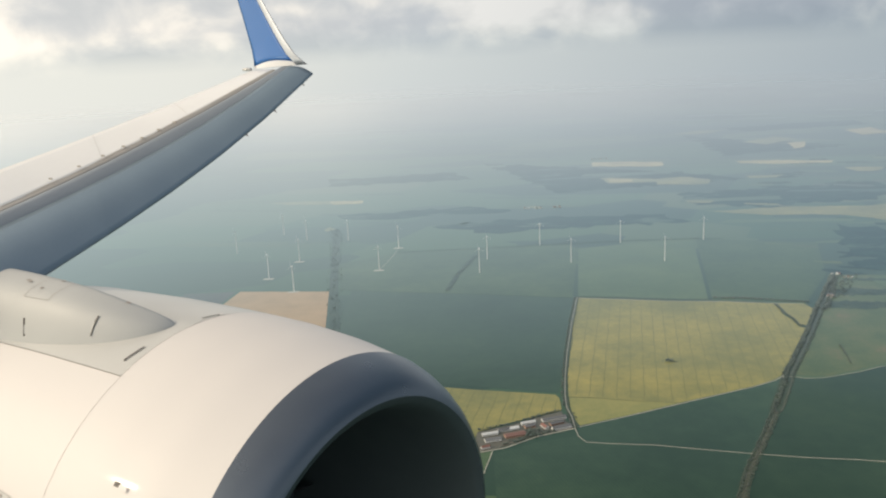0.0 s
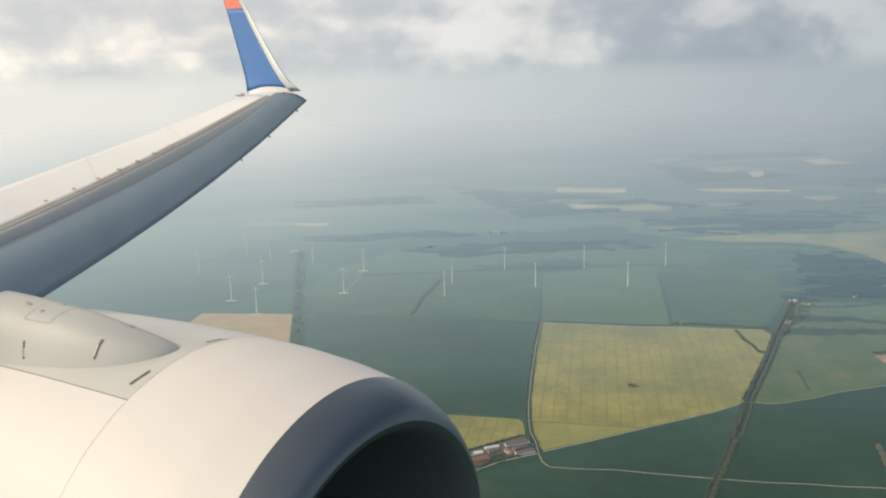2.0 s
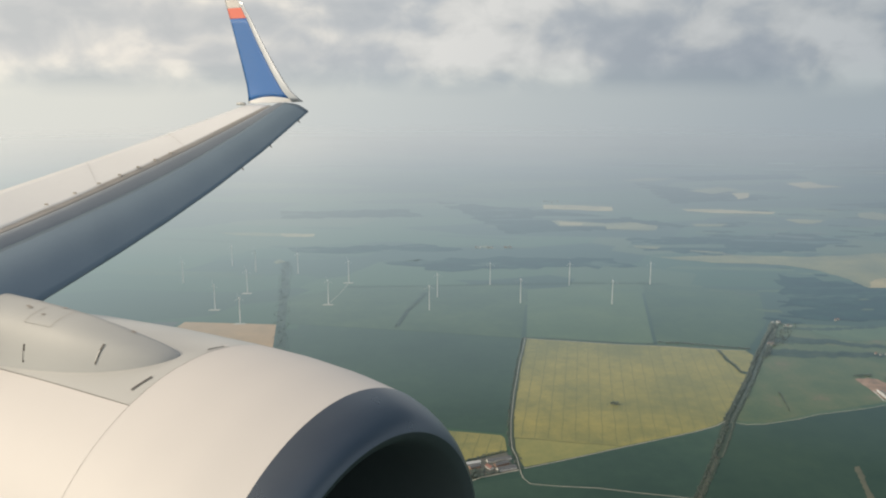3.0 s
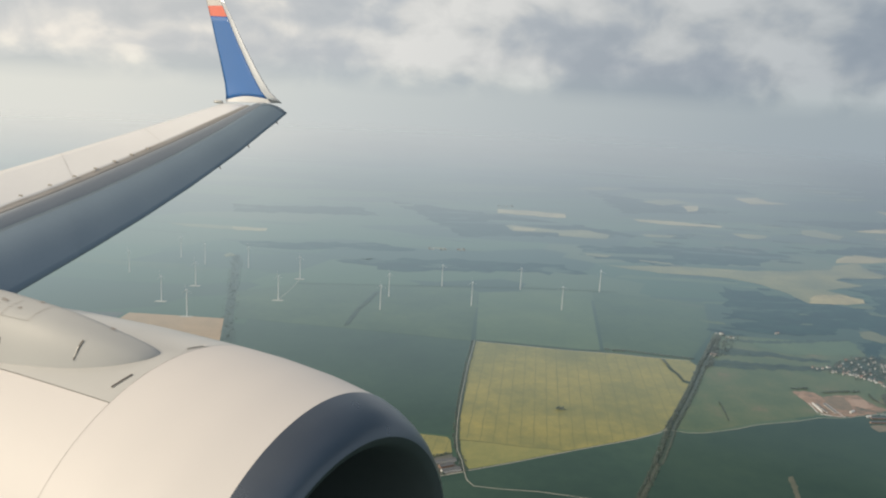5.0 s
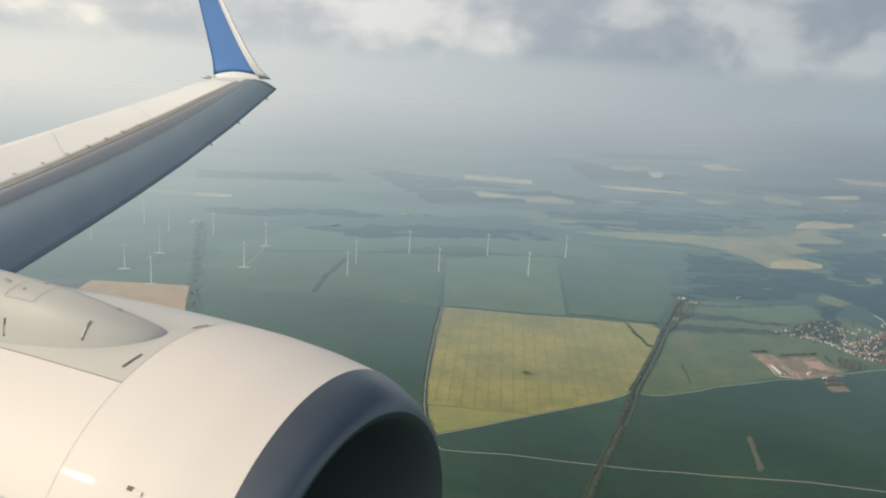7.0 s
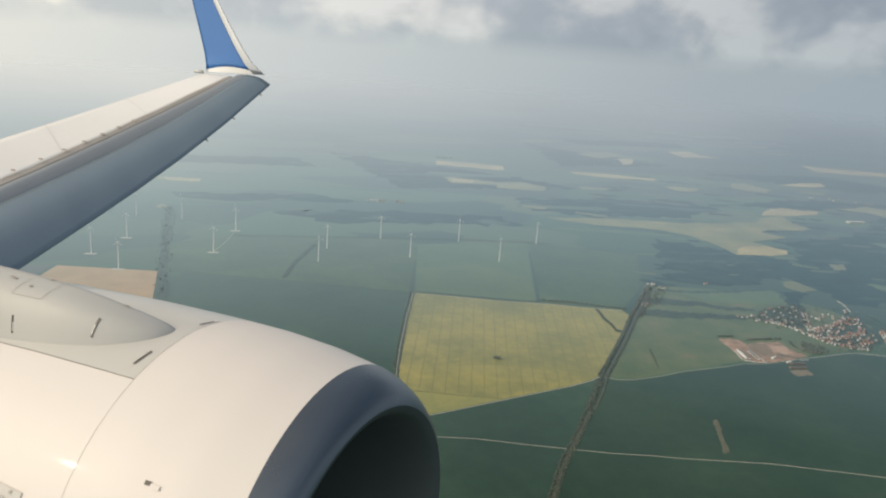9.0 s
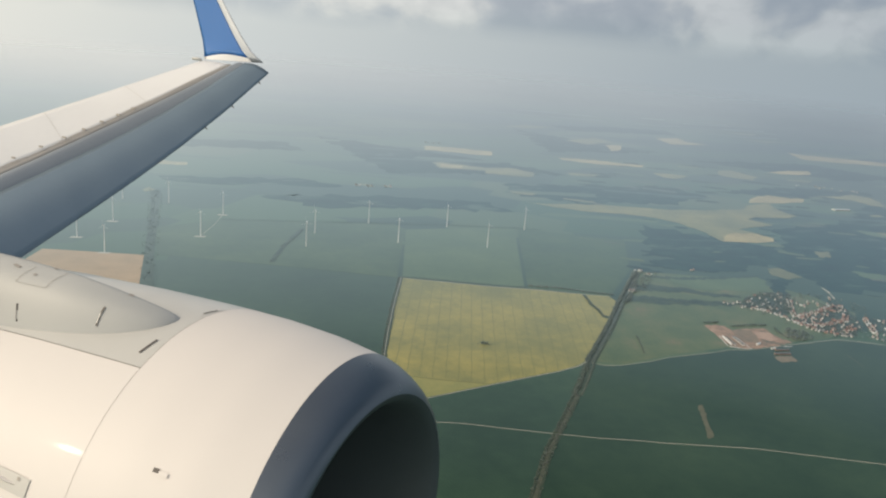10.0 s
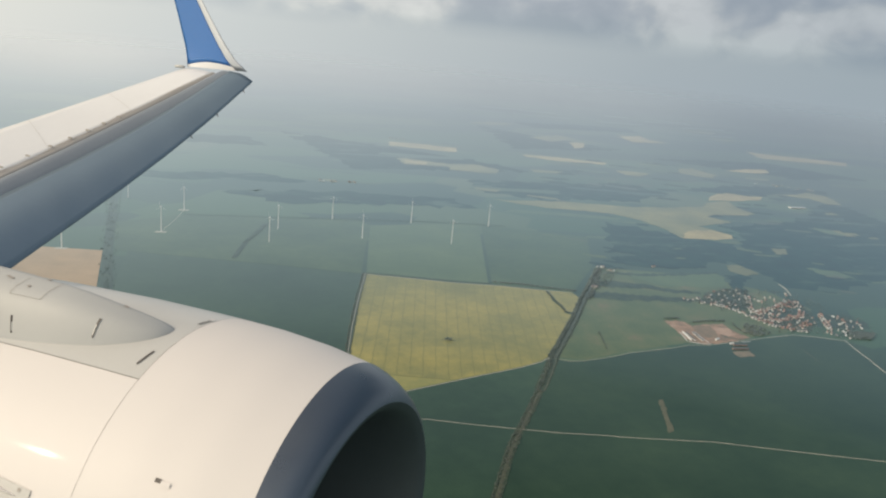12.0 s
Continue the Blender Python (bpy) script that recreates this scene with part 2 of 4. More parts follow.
THICKET = land("dark_scrubland", [(0.34, (0.012, 0.028, 0.022)), (0.5, (0.026, 0.048, 0.034)), (0.66, (0.056, 0.080, 0.048))], 0.07, grain=0.5, gloss=0.98)
WHEEL = land("tramline", [(0.2, (0.10, 0.113, 0.045)), (0.8, (0.185, 0.18, 0.060))], 0.3)
MEADOW = land("mixed_meadow", [(0.36, (0.048, 0.080, 0.034)), (0.5, (0.074, 0.105, 0.044)), (0.58, (0.095, 0.115, 0.052)), (0.66, (0.14, 0.118, 0.068))], 0.04)
FALLOW = land("olive_fallow", [(0.34, (0.11, 0.122, 0.055)), (0.5, (0.175, 0.175, 0.075)), (0.66, (0.26, 0.24, 0.095))], 0.02)
OLIVE = land("dull_olive_field", [(0.34, (0.085, 0.10, 0.05)), (0.5, (0.12, 0.13, 0.064)), (0.66, (0.17, 0.165, 0.08))], 0.03)
BANK = land("grassy_bank", [(0.25, (0.045, 0.058, 0.040)), (0.6, (0.078, 0.087, 0.060)), (0.8, (0.115, 0.115, 0.082))], 0.15)
IDLE = land("idle_strip", [(0.25, (0.06, 0.068, 0.042)), (0.6, (0.10, 0.10, 0.068)), (0.8, (0.145, 0.135, 0.095))], 0.15)
SCRUB = leaves("bare_scrub", (0.032, 0.044, 0.034), (0.068, 0.078, 0.058))
CANOPY = land("far_canopy", [(0.36, (0.004, 0.018, 0.022)), (0.5, (0.008, 0.033, 0.035)), (0.60, (0.016, 0.050, 0.046)), (0.68, (0.032, 0.070, 0.054))], 0.045, grain=0.4, gloss=0.95, gaps=(0.34, 0.44))
LEAF = leaves("tree_leaves", (0.014, 0.034, 0.024), (0.038, 0.062, 0.040))
WOODS = leaves("wood_leaves", (0.014, 0.032, 0.026), (0.030, 0.053, 0.038))
WALLS = plain("render_wall", (0.74, 0.735, 0.72), vary=0.35)
TILES = plain("red_roof_tiles", (0.32, 0.135, 0.09), vary=0.7)
SLATE = plain("grey_roof", (0.14, 0.14, 0.145), vary=0.5)
TIN = plain("pale_sheet_roof", (0.62, 0.64, 0.65), vary=0.2)


# ======== mesh helpers ========
def mesh(name, verts, faces, mat, smooth=False):
    me = bpy.data.meshes.new(name)
    me.from_pydata([tuple(v) for v in verts], [], faces)
    me.materials.append(mat)
    if smooth:
        me.polygons.foreach_set("use_smooth", [True] * len(me.polygons))
    me.update()
    return me


def part(name, me, parent, label=""):
    ob = new(name, me)
    ob.parent = parent
    return tagged(ob, label)


def grid(rows, close_u=False, close_v=False):
    """Quads over rows of points."""
    nu, nv = len(rows), len(rows[0])
    verts = [p for r in rows for p in r]
    faces = []
    for i in range(nu - (0 if close_u else 1)):
        for j in range(nv - (0 if close_v else 1)):
            i2, j2 = (i + 1) % nu, (j + 1) % nv
            faces.append((i * nv + j, i * nv + j2, i2 * nv + j2, i2 * nv + j))
    return verts, faces


def box(cx, cy, cz, sx, sy, sz):
    v = [(cx + sx / 2 * a, cy + sy / 2 * b, cz + sz / 2 * c) for a in (-1, 1) for b in (-1, 1) for c in (-1, 1)]
    return v, [(0, 1, 3, 2), (4, 6, 7, 5), (0, 4, 5, 1), (2, 3, 7, 6), (0, 2, 6, 4), (1, 5, 7, 3)]


# ======== the ground ========
def ground_sheet():
    rings = [0, 150, 400, 800, 1300, 2000, 3000, 4000, 4850]
    rows = [[(EYE.x + r * math.cos(a), EYE.y + r * math.sin(a), 0.0) for a in [i * math.tau / 72 for i in range(72)]] for r in rings]
    v, f = grid(rows, close_v=True)
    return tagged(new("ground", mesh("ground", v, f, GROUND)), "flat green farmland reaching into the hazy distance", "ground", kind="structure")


def field(name, pts, mat, label, z=0.12):
    n = len(pts)
    z *= 0.5
    v = [(x, y, z) for x, y in pts] + [(x, y, -0.2) for x, y in pts]
    f = [tuple(range(n))] + [(i, i + n, (i + 1) % n + n, (i + 1) % n) for i in range(n)]
    me = mesh(name, v, f, mat)
    bm = bmesh.new()
    bm.from_mesh(me)
    bmesh.ops.recalc_face_normals(bm, faces=bm.faces)
    bmesh.ops.triangulate(bm, faces=[q for q in bm.faces if len(q.verts) > 4])
    for q in bm.faces:
        q.normal_update()
        if q.normal.z < -0.5:
            q.normal_flip()
    bm.to_mesh(me)
    bm.free()
    return tagged(new(name, me), label, "field", kind="structure")


def along(pts, step):
    """Points at even steps on a line, with the way it runs there."""
    for (x0, y0), (x1, y1) in zip(pts, pts[1:]):
        d = math.hypot(x1 - x0, y1 - y0)
        for k in range(max(1, int(d / step))):
            s = k * step / d
            yield x0 + (x1 - x0) * s, y0 + (y1 - y0) * s, (x1 - x0) / d, (y1 - y0) / d


def offset(pts, d):
    out = []
    for i, (x, y) in enumerate(pts):
        a, b = pts[max(0, i - 1)], pts[min(len(pts) - 1, i + 1)]
        n = math.hypot(b[0] - a[0], b[1] - a[1])
        out.append((x - (b[1] - a[1]) / n * d, y + (b[0] - a[0]) / n * d))
    return out


def ribbon(pts, width, z):
    rows = []
    for i, (x, y) in enumerate(pts):
        a, b = pts[max(0, i - 1)], pts[min(len(pts) - 1, i + 1)]
        d = math.hypot(b[0] - a[0], b[1] - a[1])
        nx, ny = -(b[1] - a[1]) / d * width / 2, (b[0] - a[0]) / d * width / 2
        rows.append([(x + nx, y + ny, -0.1), (x + nx, y + ny, z * 0.5), (x - nx, y - ny, z * 0.5), (x - nx, y - ny, -0.1)])
    return grid(rows)


def track(name, pts, width, mat, label, z=0.2):
    v, f = ribbon(pts, width, z)
    return tagged(new(name, mesh(name, v, f, mat)), label, "track", kind="structure")


def ragged(pts, seed, step=14.0, push=7.0):
    """The outline with an uneven edge."""
    rng, out = random.Random(seed), []
    for x, y, dx, dy in along(pts + pts[:1], step):
        k = rng.uniform(-push, push)
        out.append((x - dy * k + dx * rng.uniform(-0.2, 0.2) * step, y + dx * k + dy * rng.uniform(-0.2, 0.2) * step))
    return out


ground_sheet()
STREAM = [(405.2, 581.5), (357.4, 502.1), (328.9, 452.7), (306.2, 415.7), (286, 383.3), (273, 359), (260.4, 337), (245.1, 311), (231.3, 288.2), (221.5, 271.9), (202.7, 233.1), (194.8, 217.8), (186.5, 200.8)]
ROAD = [(148.2, 326.2), (148.6, 317), (151.4, 310.2), (164.1, 307.2), (185.5, 304.1), (208, 297.5), (231.5, 291.3), (254.8, 285.6), (277, 281.9), (286.8, 279.4), (337.2, 271.1), (396.2, 253.4), (442.1, 240.3), (478, 229.5), (560, 205.4), (680, 170.2)]
BORDER = [(148.2, 326.2), (148.6, 339.5), (147.4, 351.8), (148.9, 369.5), (152.2, 393.2), (159.3, 434.4), (171.9, 497.4), (185, 556.6)]
RAPE_EDGE = [(150.7, 327.3), (179.3, 337.9), (210.6, 350.4), (240.2, 361.8), (259.7, 369.2), (276, 377.4), (284.3, 384.4)]
PATH = [(282.4, 382.3), (288.1, 381.8), (295.3, 378.2), (305.7, 378.2), (330.1, 384.8), (346.1, 391.3), (380, 398.7), (398.5, 404.5), (414.2, 404), (435.3, 409.1)]
STREET = [(435.3, 409.1), (454.8, 414.3), (484.2, 421.2), (498.9, 424.2)]
LEAVING = [(498.9, 424.2), (513.5, 420.6), (523.4, 416.9), (536.7, 412.6), (532.4, 397.4), (527.8, 375), (522.5, 354.3), (516.9, 332.1)]
field("wheat_field", [(145.7, 371.9), (152.8, 408), (162.7, 459.8), (181.3, 553.4), (103.6, 574.8), (-6.3, 603.3), (-4.9, 489.4), (11.6, 417.7), (60.4, 397.1)], CROP_DARK, "dark green wheat field with faint tractor lines")
field("wheat_field", [(181.3, 555.4), (210.8, 717), (201.6, 736), (26.6, 734), (-30.7, 696), (-16.3, 605.7), (103.5, 576.9)], CROP, "green wheat field below the wind turbines")
field("pale_crop_field", [(186.2, 558.4), (210.8, 717), (332.7, 738), (285.6, 535.2), (272.7, 538.1)], CROP_PALE, "pale green crop field between two turbines")
field("wheat_field", [(288.6, 535.2), (334.7, 734), (443.8, 699.8), (402.8, 589.6), (351.9, 513.3)], CROP, "green wheat field beside the tree-lined stream")
BIG = [(185.1, 555.2), (211.1, 547.4), (251.8, 536.8), (293.2, 530.5), (331.2, 519.7), (331.5, 511.3), (327.5, 495.3), (329.1, 481.2), (327.9, 466.8), (333.3, 461.8), (311.6, 427.2), (286.4, 388), (276.5, 378.8), (260.5, 370.5), (241, 363.1), (212.1, 352.3), (182.2, 358.8), (150.5, 366.7), (154.3, 397), (164, 448), (175.8, 511.1)]
field("rapeseed_field", BIG, RAPE, "big yellow rapeseed field in flower with tractor lines", 0.2)
field("rapeseed_field", [(333.3, 519.7), (352.6, 515.8), (353.7, 504.1), (354.4, 497.3), (337, 468.8), (329.9, 469.8), (331, 484.4), (331.4, 499.8)], RAPE, "small yellow rapeseed corner beyond a hedge", 0.2)
field("rapeseed_field", [(150.7, 365.4), (162.9, 363.1), (211.2, 351.7), (179.8, 339.1), (151.3, 329), (149.6, 336.5), (149.4, 351.7)], RAPE_THIN, "thin greenish yellow rapeseed strip by the road", 0.2)
FARM_RAPE = [(45, 395.9), (60.6, 392), (94.1, 382.1), (143.2, 369.7), (144.8, 364.9), (144.1, 348.7), (127.4, 341.7), (115, 336.1), (95.6, 326.4), (92.5, 314.5), (77.3, 316.1), (59.6, 320.7), (44.1, 323.1)]
field("rapeseed_field", FARM_RAPE, RAPE, "yellow rapeseed field beside the farmyard", 0.2)
field("wheat_field", RAPE_EDGE + STREAM[5:9] + ROAD[5:0:-1], CROP_DARK, "dark green wheat field below the rapeseed", 0.135)
field("wheat_field", PATH + STREET[1:] + LEAVING[1:4] + [(581.4, 352), (700, 252)] + ROAD[:6:-1] + STREAM[8:4:-1], CROP_DEEP, "wide dark green wheat field crossed by a pale track", 0.125)
field("wheat_field", [(102.6, 300.8), (128, 313)] + ROAD[1:7] + STREAM[9:] + [(151.8, 120), (99.5, 120)], CROP_DARK, "dark green wheat field below the farm", 0.115)
field("wheat_field", ROAD[6:] + [(680, 60), (149, 60), (151.8, 120)] + STREAM[:8:-1], CROP_DEEP, "dark green wheat field in front of the pale track", 0.13)
field("meadow", [(283.8, 386.8), (309.3, 380.5), (349.4, 396.2), (396.4, 407.6), (401.1, 449.9), (460.5, 499.4), (402.4, 559.8), (367.7, 513.6), (330.7, 452.7), (298.8, 401.9)], MEADOW, "green meadow between the stream and the village")
field("tilled_field", [(-107.8, 614.4), (-26.1, 603), (-12.7, 489.7), (-124.9, 499.8)], SOIL, "light brown tilled field", 0.2)
field("tilled_field", [(-178.6, 557.9), (-157.2, 614.8), (-111.7, 614.6), (-123.1, 530.4)], SOIL_DARK, "dark bare soil field", 0.2)
field("bare_yard", ragged([(403.8, 451.3), (413.8, 453), (420.1, 449.7), (421.4, 441.5), (428.4, 443), (435.7, 444.5), (452.1, 446.6), (450.5, 432.8), (453.6, 425.4), (456.8, 418), (437.9, 411), (424.2, 407.2), (413.3, 405.5), (403.1, 410.8), (403.3, 431.3)], 5, 3.0, 0.9), REDSOIL, "reddish bare earth yard beside the village", 0.25)
field("bare_yard", ragged([(420.8, 441.1), (437.5, 442), (434.3, 426.3), (427.8, 414.3), (419.1, 419.5)], 6, 2.5, 1.0), land("brown_earth", [(0.3, (0.10, 0.085, 0.055)), (0.6, (0.20, 0.145, 0.095))], 0.2), "brown trampled earth in the yard", 0.27)
field("bare_yard", ragged([(438.1, 438.7), (450.1, 438.3), (448.8, 424), (439.6, 420), (435.3, 427.3)], 16, 2.5, 0.8), land("pink_earth", [(0.3, (0.25, 0.165, 0.115)), (0.7, (0.40, 0.29, 0.225))], 0.2), "pale pinkish earth in the yard", 0.275)
field("bare_yard", ragged([(425.5, 391.7), (440.1, 393.7), (439.6, 384.8), (425.3, 382.7)], 9, 3.0, 0.8), land("dull_earth", [(0.3, (0.09, 0.09, 0.06)), (0.7, (0.22, 0.17, 0.12))], 0.2), "small dull earth plot beside the path", 0.25)
field("fallow_strip", ragged([(330.3, 321.3), (333.6, 321.7), (320.4, 284.4), (315.8, 282)], 12, 3.0, 0.5), IDLE, "narrow grey green fallow strip in the wheat", 0.25)
field("rapeseed_field", ragged([(387.1, 874), (407.1, 867), (445.9, 873), (498.9, 873), (569.2, 860), (627, 868), (688.6, 880), (715, 910), (738, 921), (761, 931), (749, 902), (746, 882), (752, 851), (733, 840), (676.9, 835), (661, 821), (682, 796), (652.8, 784), (617.4, 767), (626.2, 753), (639, 730), (630.6, 715), (603.3, 706), (562.5, 708), (563.2, 751), (549.4, 791), (525.8, 816), (494.4, 826), (447.3, 835), (416.1, 850)], 7, 7.0, 1.5), FALLOW, "long pale olive field among dark woods", 0.24)
field("rapeseed_field", ragged([(589.9, 744), (624.5, 750), (639, 730), (630.6, 715), (603.3, 706), (563.8, 708)], 8, 6.0, 1.2), STUBBLE, "yellow end of the long pale field", 0.246)
for quad in ([(326.7, 1313), (375.9, 1306), (444.3, 1283), (429, 1237), (365.6, 1253), (321.4, 1267)],
             [(556.5, 1254), (599.2, 1251), (698.3, 1214), (687.8, 1196), (602.8, 1206), (555.7, 1230)],
             [(722, 1457), (759, 1459), (732, 1392), (702, 1371)],
             [(904, 1606), (974, 1645), (964, 1570), (1002, 1547), (899, 1519)],
             [(928, 1206), (987, 1235), (1040, 1246), (1017, 1202), (970, 1193)],
             [(1162, 1493), (1177, 1466), (1352, 1407), (1312, 1358), (1139, 1392), (1134, 1412)],
             [(726, 929), (758, 967), (793, 988), (823, 974), (847, 970), (831, 949), (770, 932)],
             [(-91.5, 1049), (-68.6, 1049), (-42.8, 1045), (-42.3, 1023), (-83.6, 1024)],
             [(319.5, 1132), (353, 1118), (348.8, 1098), (318.6, 1102)]):
    field("stubble_field", ragged(quad, int(quad[0][0]) + 2000, 10.0, 2.5), STUBBLE, "far pale yellow field in the haze", 0.24)


def pale_strip(quad):
    field("pale_crop_field", ragged(quad, int(quad[0][0]) + 2000, 10.0, 2.5), FALLOW, "far pale crop strip in the haze", 0.225 + 0.002 * (int(quad[0][0]) % 7))


for quad in ([(309.1, 1140), (326.1, 1144), (392, 1111), (387.2, 1091), (316.9, 1092)],
             [(388.4, 1115), (431.6, 1124), (464.6, 1086), (447, 1051), (376.8, 1066)],
             [(650.8, 1493), (737, 1559), (761, 1506), (682.3, 1446)],
             [(680.2, 1142), (713, 1138), (739, 1128), (702, 1097), (681.2, 1102)],
             [(830, 1197), (863, 1209), (874, 1148), (848, 1114), (827, 1130), (807, 1151)],
             [(927, 1143), (974, 1138), (956, 1120), (921, 1128)],
             [(-180.2, 1060), (-138.6, 1059), (-87.8, 1050), (-83.6, 1024), (-149.3, 1039)],
             [(-72.3, 860), (-63.8, 877), (-58.6, 862), (-67, 848)]):
    pale_strip(quad)
for quad in ([(568.7, 1685), (634.4, 1727), (700, 1717), (614.9, 1660)],
             [(181.2, 950), (199.5, 945), (201.9, 931), (187.3, 933)],
             [(383.4, 943), (416, 934), (407.4, 918), (383.4, 929)],
             [(518.4, 1106), (572.4, 1101), (554.7, 1079), (516.3, 1086)],
             [(917, 1648), (950, 1612), (995, 1558), (915, 1528)],
             [(1185, 1822), (1291, 1829), (1251, 1785)],
             [(1171, 1690), (1272, 1684), (1210, 1652)],
             [(878, 998), (930, 1007), (963, 1028), (984, 1001), (957, 937), (937, 944), (931, 979)],
             [(789, 782), (820, 771), (823, 744), (809, 744)]):
    pale_strip(quad)
field("meadow", [(404.8, 589.6), (503.7, 570.4), (546.2, 526.2), (558.4, 480.8), (494.9, 427), (400.3, 407.9), (330.8, 454.7)], MEADOW, "green meadow reaching to the woods", 0.09)
field("meadow", ragged([(424.7, 575.1), (527, 576.9), (528.6, 563.5), (507.7, 536.8), (445.8, 535.5), (431.4, 556.6)], 72, 8.0, 2.0), CROP_PALE, "light green meadow behind the village", 0.262)
for k, (pts, mat, label) in enumerate((([(508.4, 524.2), (533.7, 567.5), (549.1, 577.7), (557.8, 568.5), (533.9, 545.6), (524.2, 524.7)], CANOPY, "narrow dark wood leading up from the village"),
                                       ([(438.8, 624.8), (472, 634.8), (502.7, 623.8), (533.8, 609.2), (524.7, 597), (487.9, 591.3), (455.3, 593.6), (434.2, 604.3)], CANOPY, "dark wood beyond the meadows"),
                                       ([(437.5, 641.8), (494.2, 676.4), (563.4, 730), (549.9, 684.2), (510.1, 647.9), (475.8, 641.4)], CANOPY, "dark wood below the olive field"),
                                       ([(385, 549.7), (410.1, 549.7), (431, 540.9), (449.5, 530.4), (476.1, 522.2), (473.7, 517.5), (445.2, 520.7), (426.4, 529.9), (403.9, 530), (380, 534.4)], THICKET, "dark scrub beside the stream head"))):
    field("woodland", ragged(pts, 73 + k, 3.5, 2.4), mat, label, 0.264 + 0.002 * k)
for k, (pts, mat, label) in enumerate((([(365, 521), (385.7, 518.3), (407.2, 513), (434.5, 508.1), (463.9, 502.2), (457.9, 496.1), (429.2, 496.2), (401.2, 497.9), (379.1, 500), (362, 503)], THICKET, "dark band of scrub between meadows"),
                                       ([(412, 575), (450, 572), (500, 578), (530, 583), (525, 577), (480, 569), (440, 565), (410, 569)], THICKET, "faint dark band of scrub below the wood"),
                                       ([(550.5, 430.4), (568.6, 429), (563, 423.5), (544.7, 423.2)], CANOPY, "dark grove at the village edge"))):
    field("woodland", ragged(pts, 77 + k, 3.5, 2.4), mat, label, 0.272 + 0.002 * k)
field("woodland", ragged([(553.1, 641.3), (651.2, 681.2), (751, 713), (683.9, 618.5), (640, 560), (596.8, 549.7), (579.8, 574.2), (572.1, 611.8)], 80, 7.0, 2.0), CANOPY, "dark wood behind the village", 0.12)
for pts in ([(645.4, 604.5), (676.3, 595.5), (679.4, 572.4), (649.6, 580.2)], [(781, 782), (807, 777), (813, 745), (796, 751)]):
    field("pale_crop_field", ragged(pts, int(pts[0][0]) + 7, 5.0, 3.0), CROP_PALE, "pale green field among woods", 0.28)
track("road", LEAVING, 0.55, TRACK, "pale road leaving the village", 0.32)
track("road", [(486.2, 396.3), (483.5, 375)], 0.5, BANK, "faint farm path in the wheat", 0.3)
field("woodland", ragged([(443.1, 602.2), (494.9, 640.7), (549.2, 627.2), (533.7, 608.2), (487.5, 614.9), (453, 592.5)], 71, 6.0, 3.0), CANOPY, "dark wood edge before the far woods", 0.13)
track("road", [(574.5, 549.1), (572.8, 536.9), (564.5, 516.8)], 1.0, TRACK, "pale street leaving the village", 0.3)
for quad in ([(553.8, 605.9), (569, 609.3), (574.2, 580.6), (558, 573.3), (547.3, 586.3)], [(655, 675), (674.3, 677.5), (661.8, 654.9), (643.5, 651.4)]):
    field("pale_crop_field", ragged(quad, int(quad[0][0]), 4.0, 1.8), OLIVE, "small pale olive field among woods", 0.28)
# long strips of other crops, lying one behind the other into the distance
strips = random.Random(77)
for i in range(210):
    near = i < 70
    x = strips.uniform(430, 900) if near else strips.uniform(-250, 1300)
    y = strips.uniform(560, 980) if near else strips.uniform(800, 2100)
    if y < 620 and x < 620:
        continue
    long, wide = strips.uniform(40, 130) * (1 if near else 1.6), strips.uniform(4, 13) * (1 if near else 2.0)
    a = radians(-7 + strips.uniform(-9, 9))
    ca, sa = math.cos(a), math.sin(a)
    quad = [(x + u * long * ca - v * wide * sa, y + u * long * sa + v * wide * ca) for u, v in ((-0.5, -0.5), (0.45, -0.5), (0.5, 0.5), (-0.42, 0.5))]
    kind, label = strips.choices(((CROP, "green strip of crops in the distance"), (CROP_PALE, "pale green strip of crops in the distance"), (CROP_DARK, "dark green strip of crops in the distance"), (FALLOW, "olive fallow strip in the distance"), (STUBBLE, "pale stubble strip in the distance")), (4, 3, 4, 0, 0) if near else (4, 4, 4, 0, 0))[0]
    field("strip_field", ragged(quad, 900 + i, 11.0, 1.8), kind, label, 0.012 + 0.0005 * i)
# small copses, hedges and odd strips among the woods
odd = random.Random(78)
for i in range(170):
    x, y = odd.uniform(405, 900), odd.uniform(520, 1250)
    if (x < 520 and y < 560) or (x < 600 and y < 540) or y > x * 2.1:
        continue
    far = (y - 500) / 500
    long, wide = odd.uniform(8, 26) * (1 + far), odd.uniform(3.0, 7.0) * (1 + far * 1.6)
    a = radians(-14 + odd.uniform(-16, 16))
    ca, sa = math.cos(a), math.sin(a)
    quad = [(x + u * long * ca - v * wide * sa, y + u * long * sa + v * wide * ca) for u, v in ((-0.5, -0.3), (0.1, -0.5), (0.5, -0.2), (0.4, 0.5), (-0.45, 0.4))]
    kind, label = odd.choices(((CANOPY, "small dark copse among the fields"), (MEADOW, "narrow green strip between woods"), (CROP_PALE, "pale green strip between woods"), (FALLOW, "thin olive strip between woods"), (BANK, "brownish strip between woods")), (8, 2, 1.2, 0.5, 1))[0]
    field("copse" if kind is CANOPY else "strip_field", ragged(quad, 1300 + i, 5.0 + 4 * far, 0.8 + far), kind, label, 0.150 + 0.0005 * i)
track("road", ROAD, 0.3, TRACK, "pale gravel farm track through the wheat", 0.3)
track("verge", BORDER, 2.8, VERGE, "brownish grass verge of the lane", 0.22)
track("road", BORDER, 0.34, TRACK, "pale lane along the rapeseed field", 0.3)
track("road", PATH, 0.28, TRACK, "pale path leading to the village", 0.3)
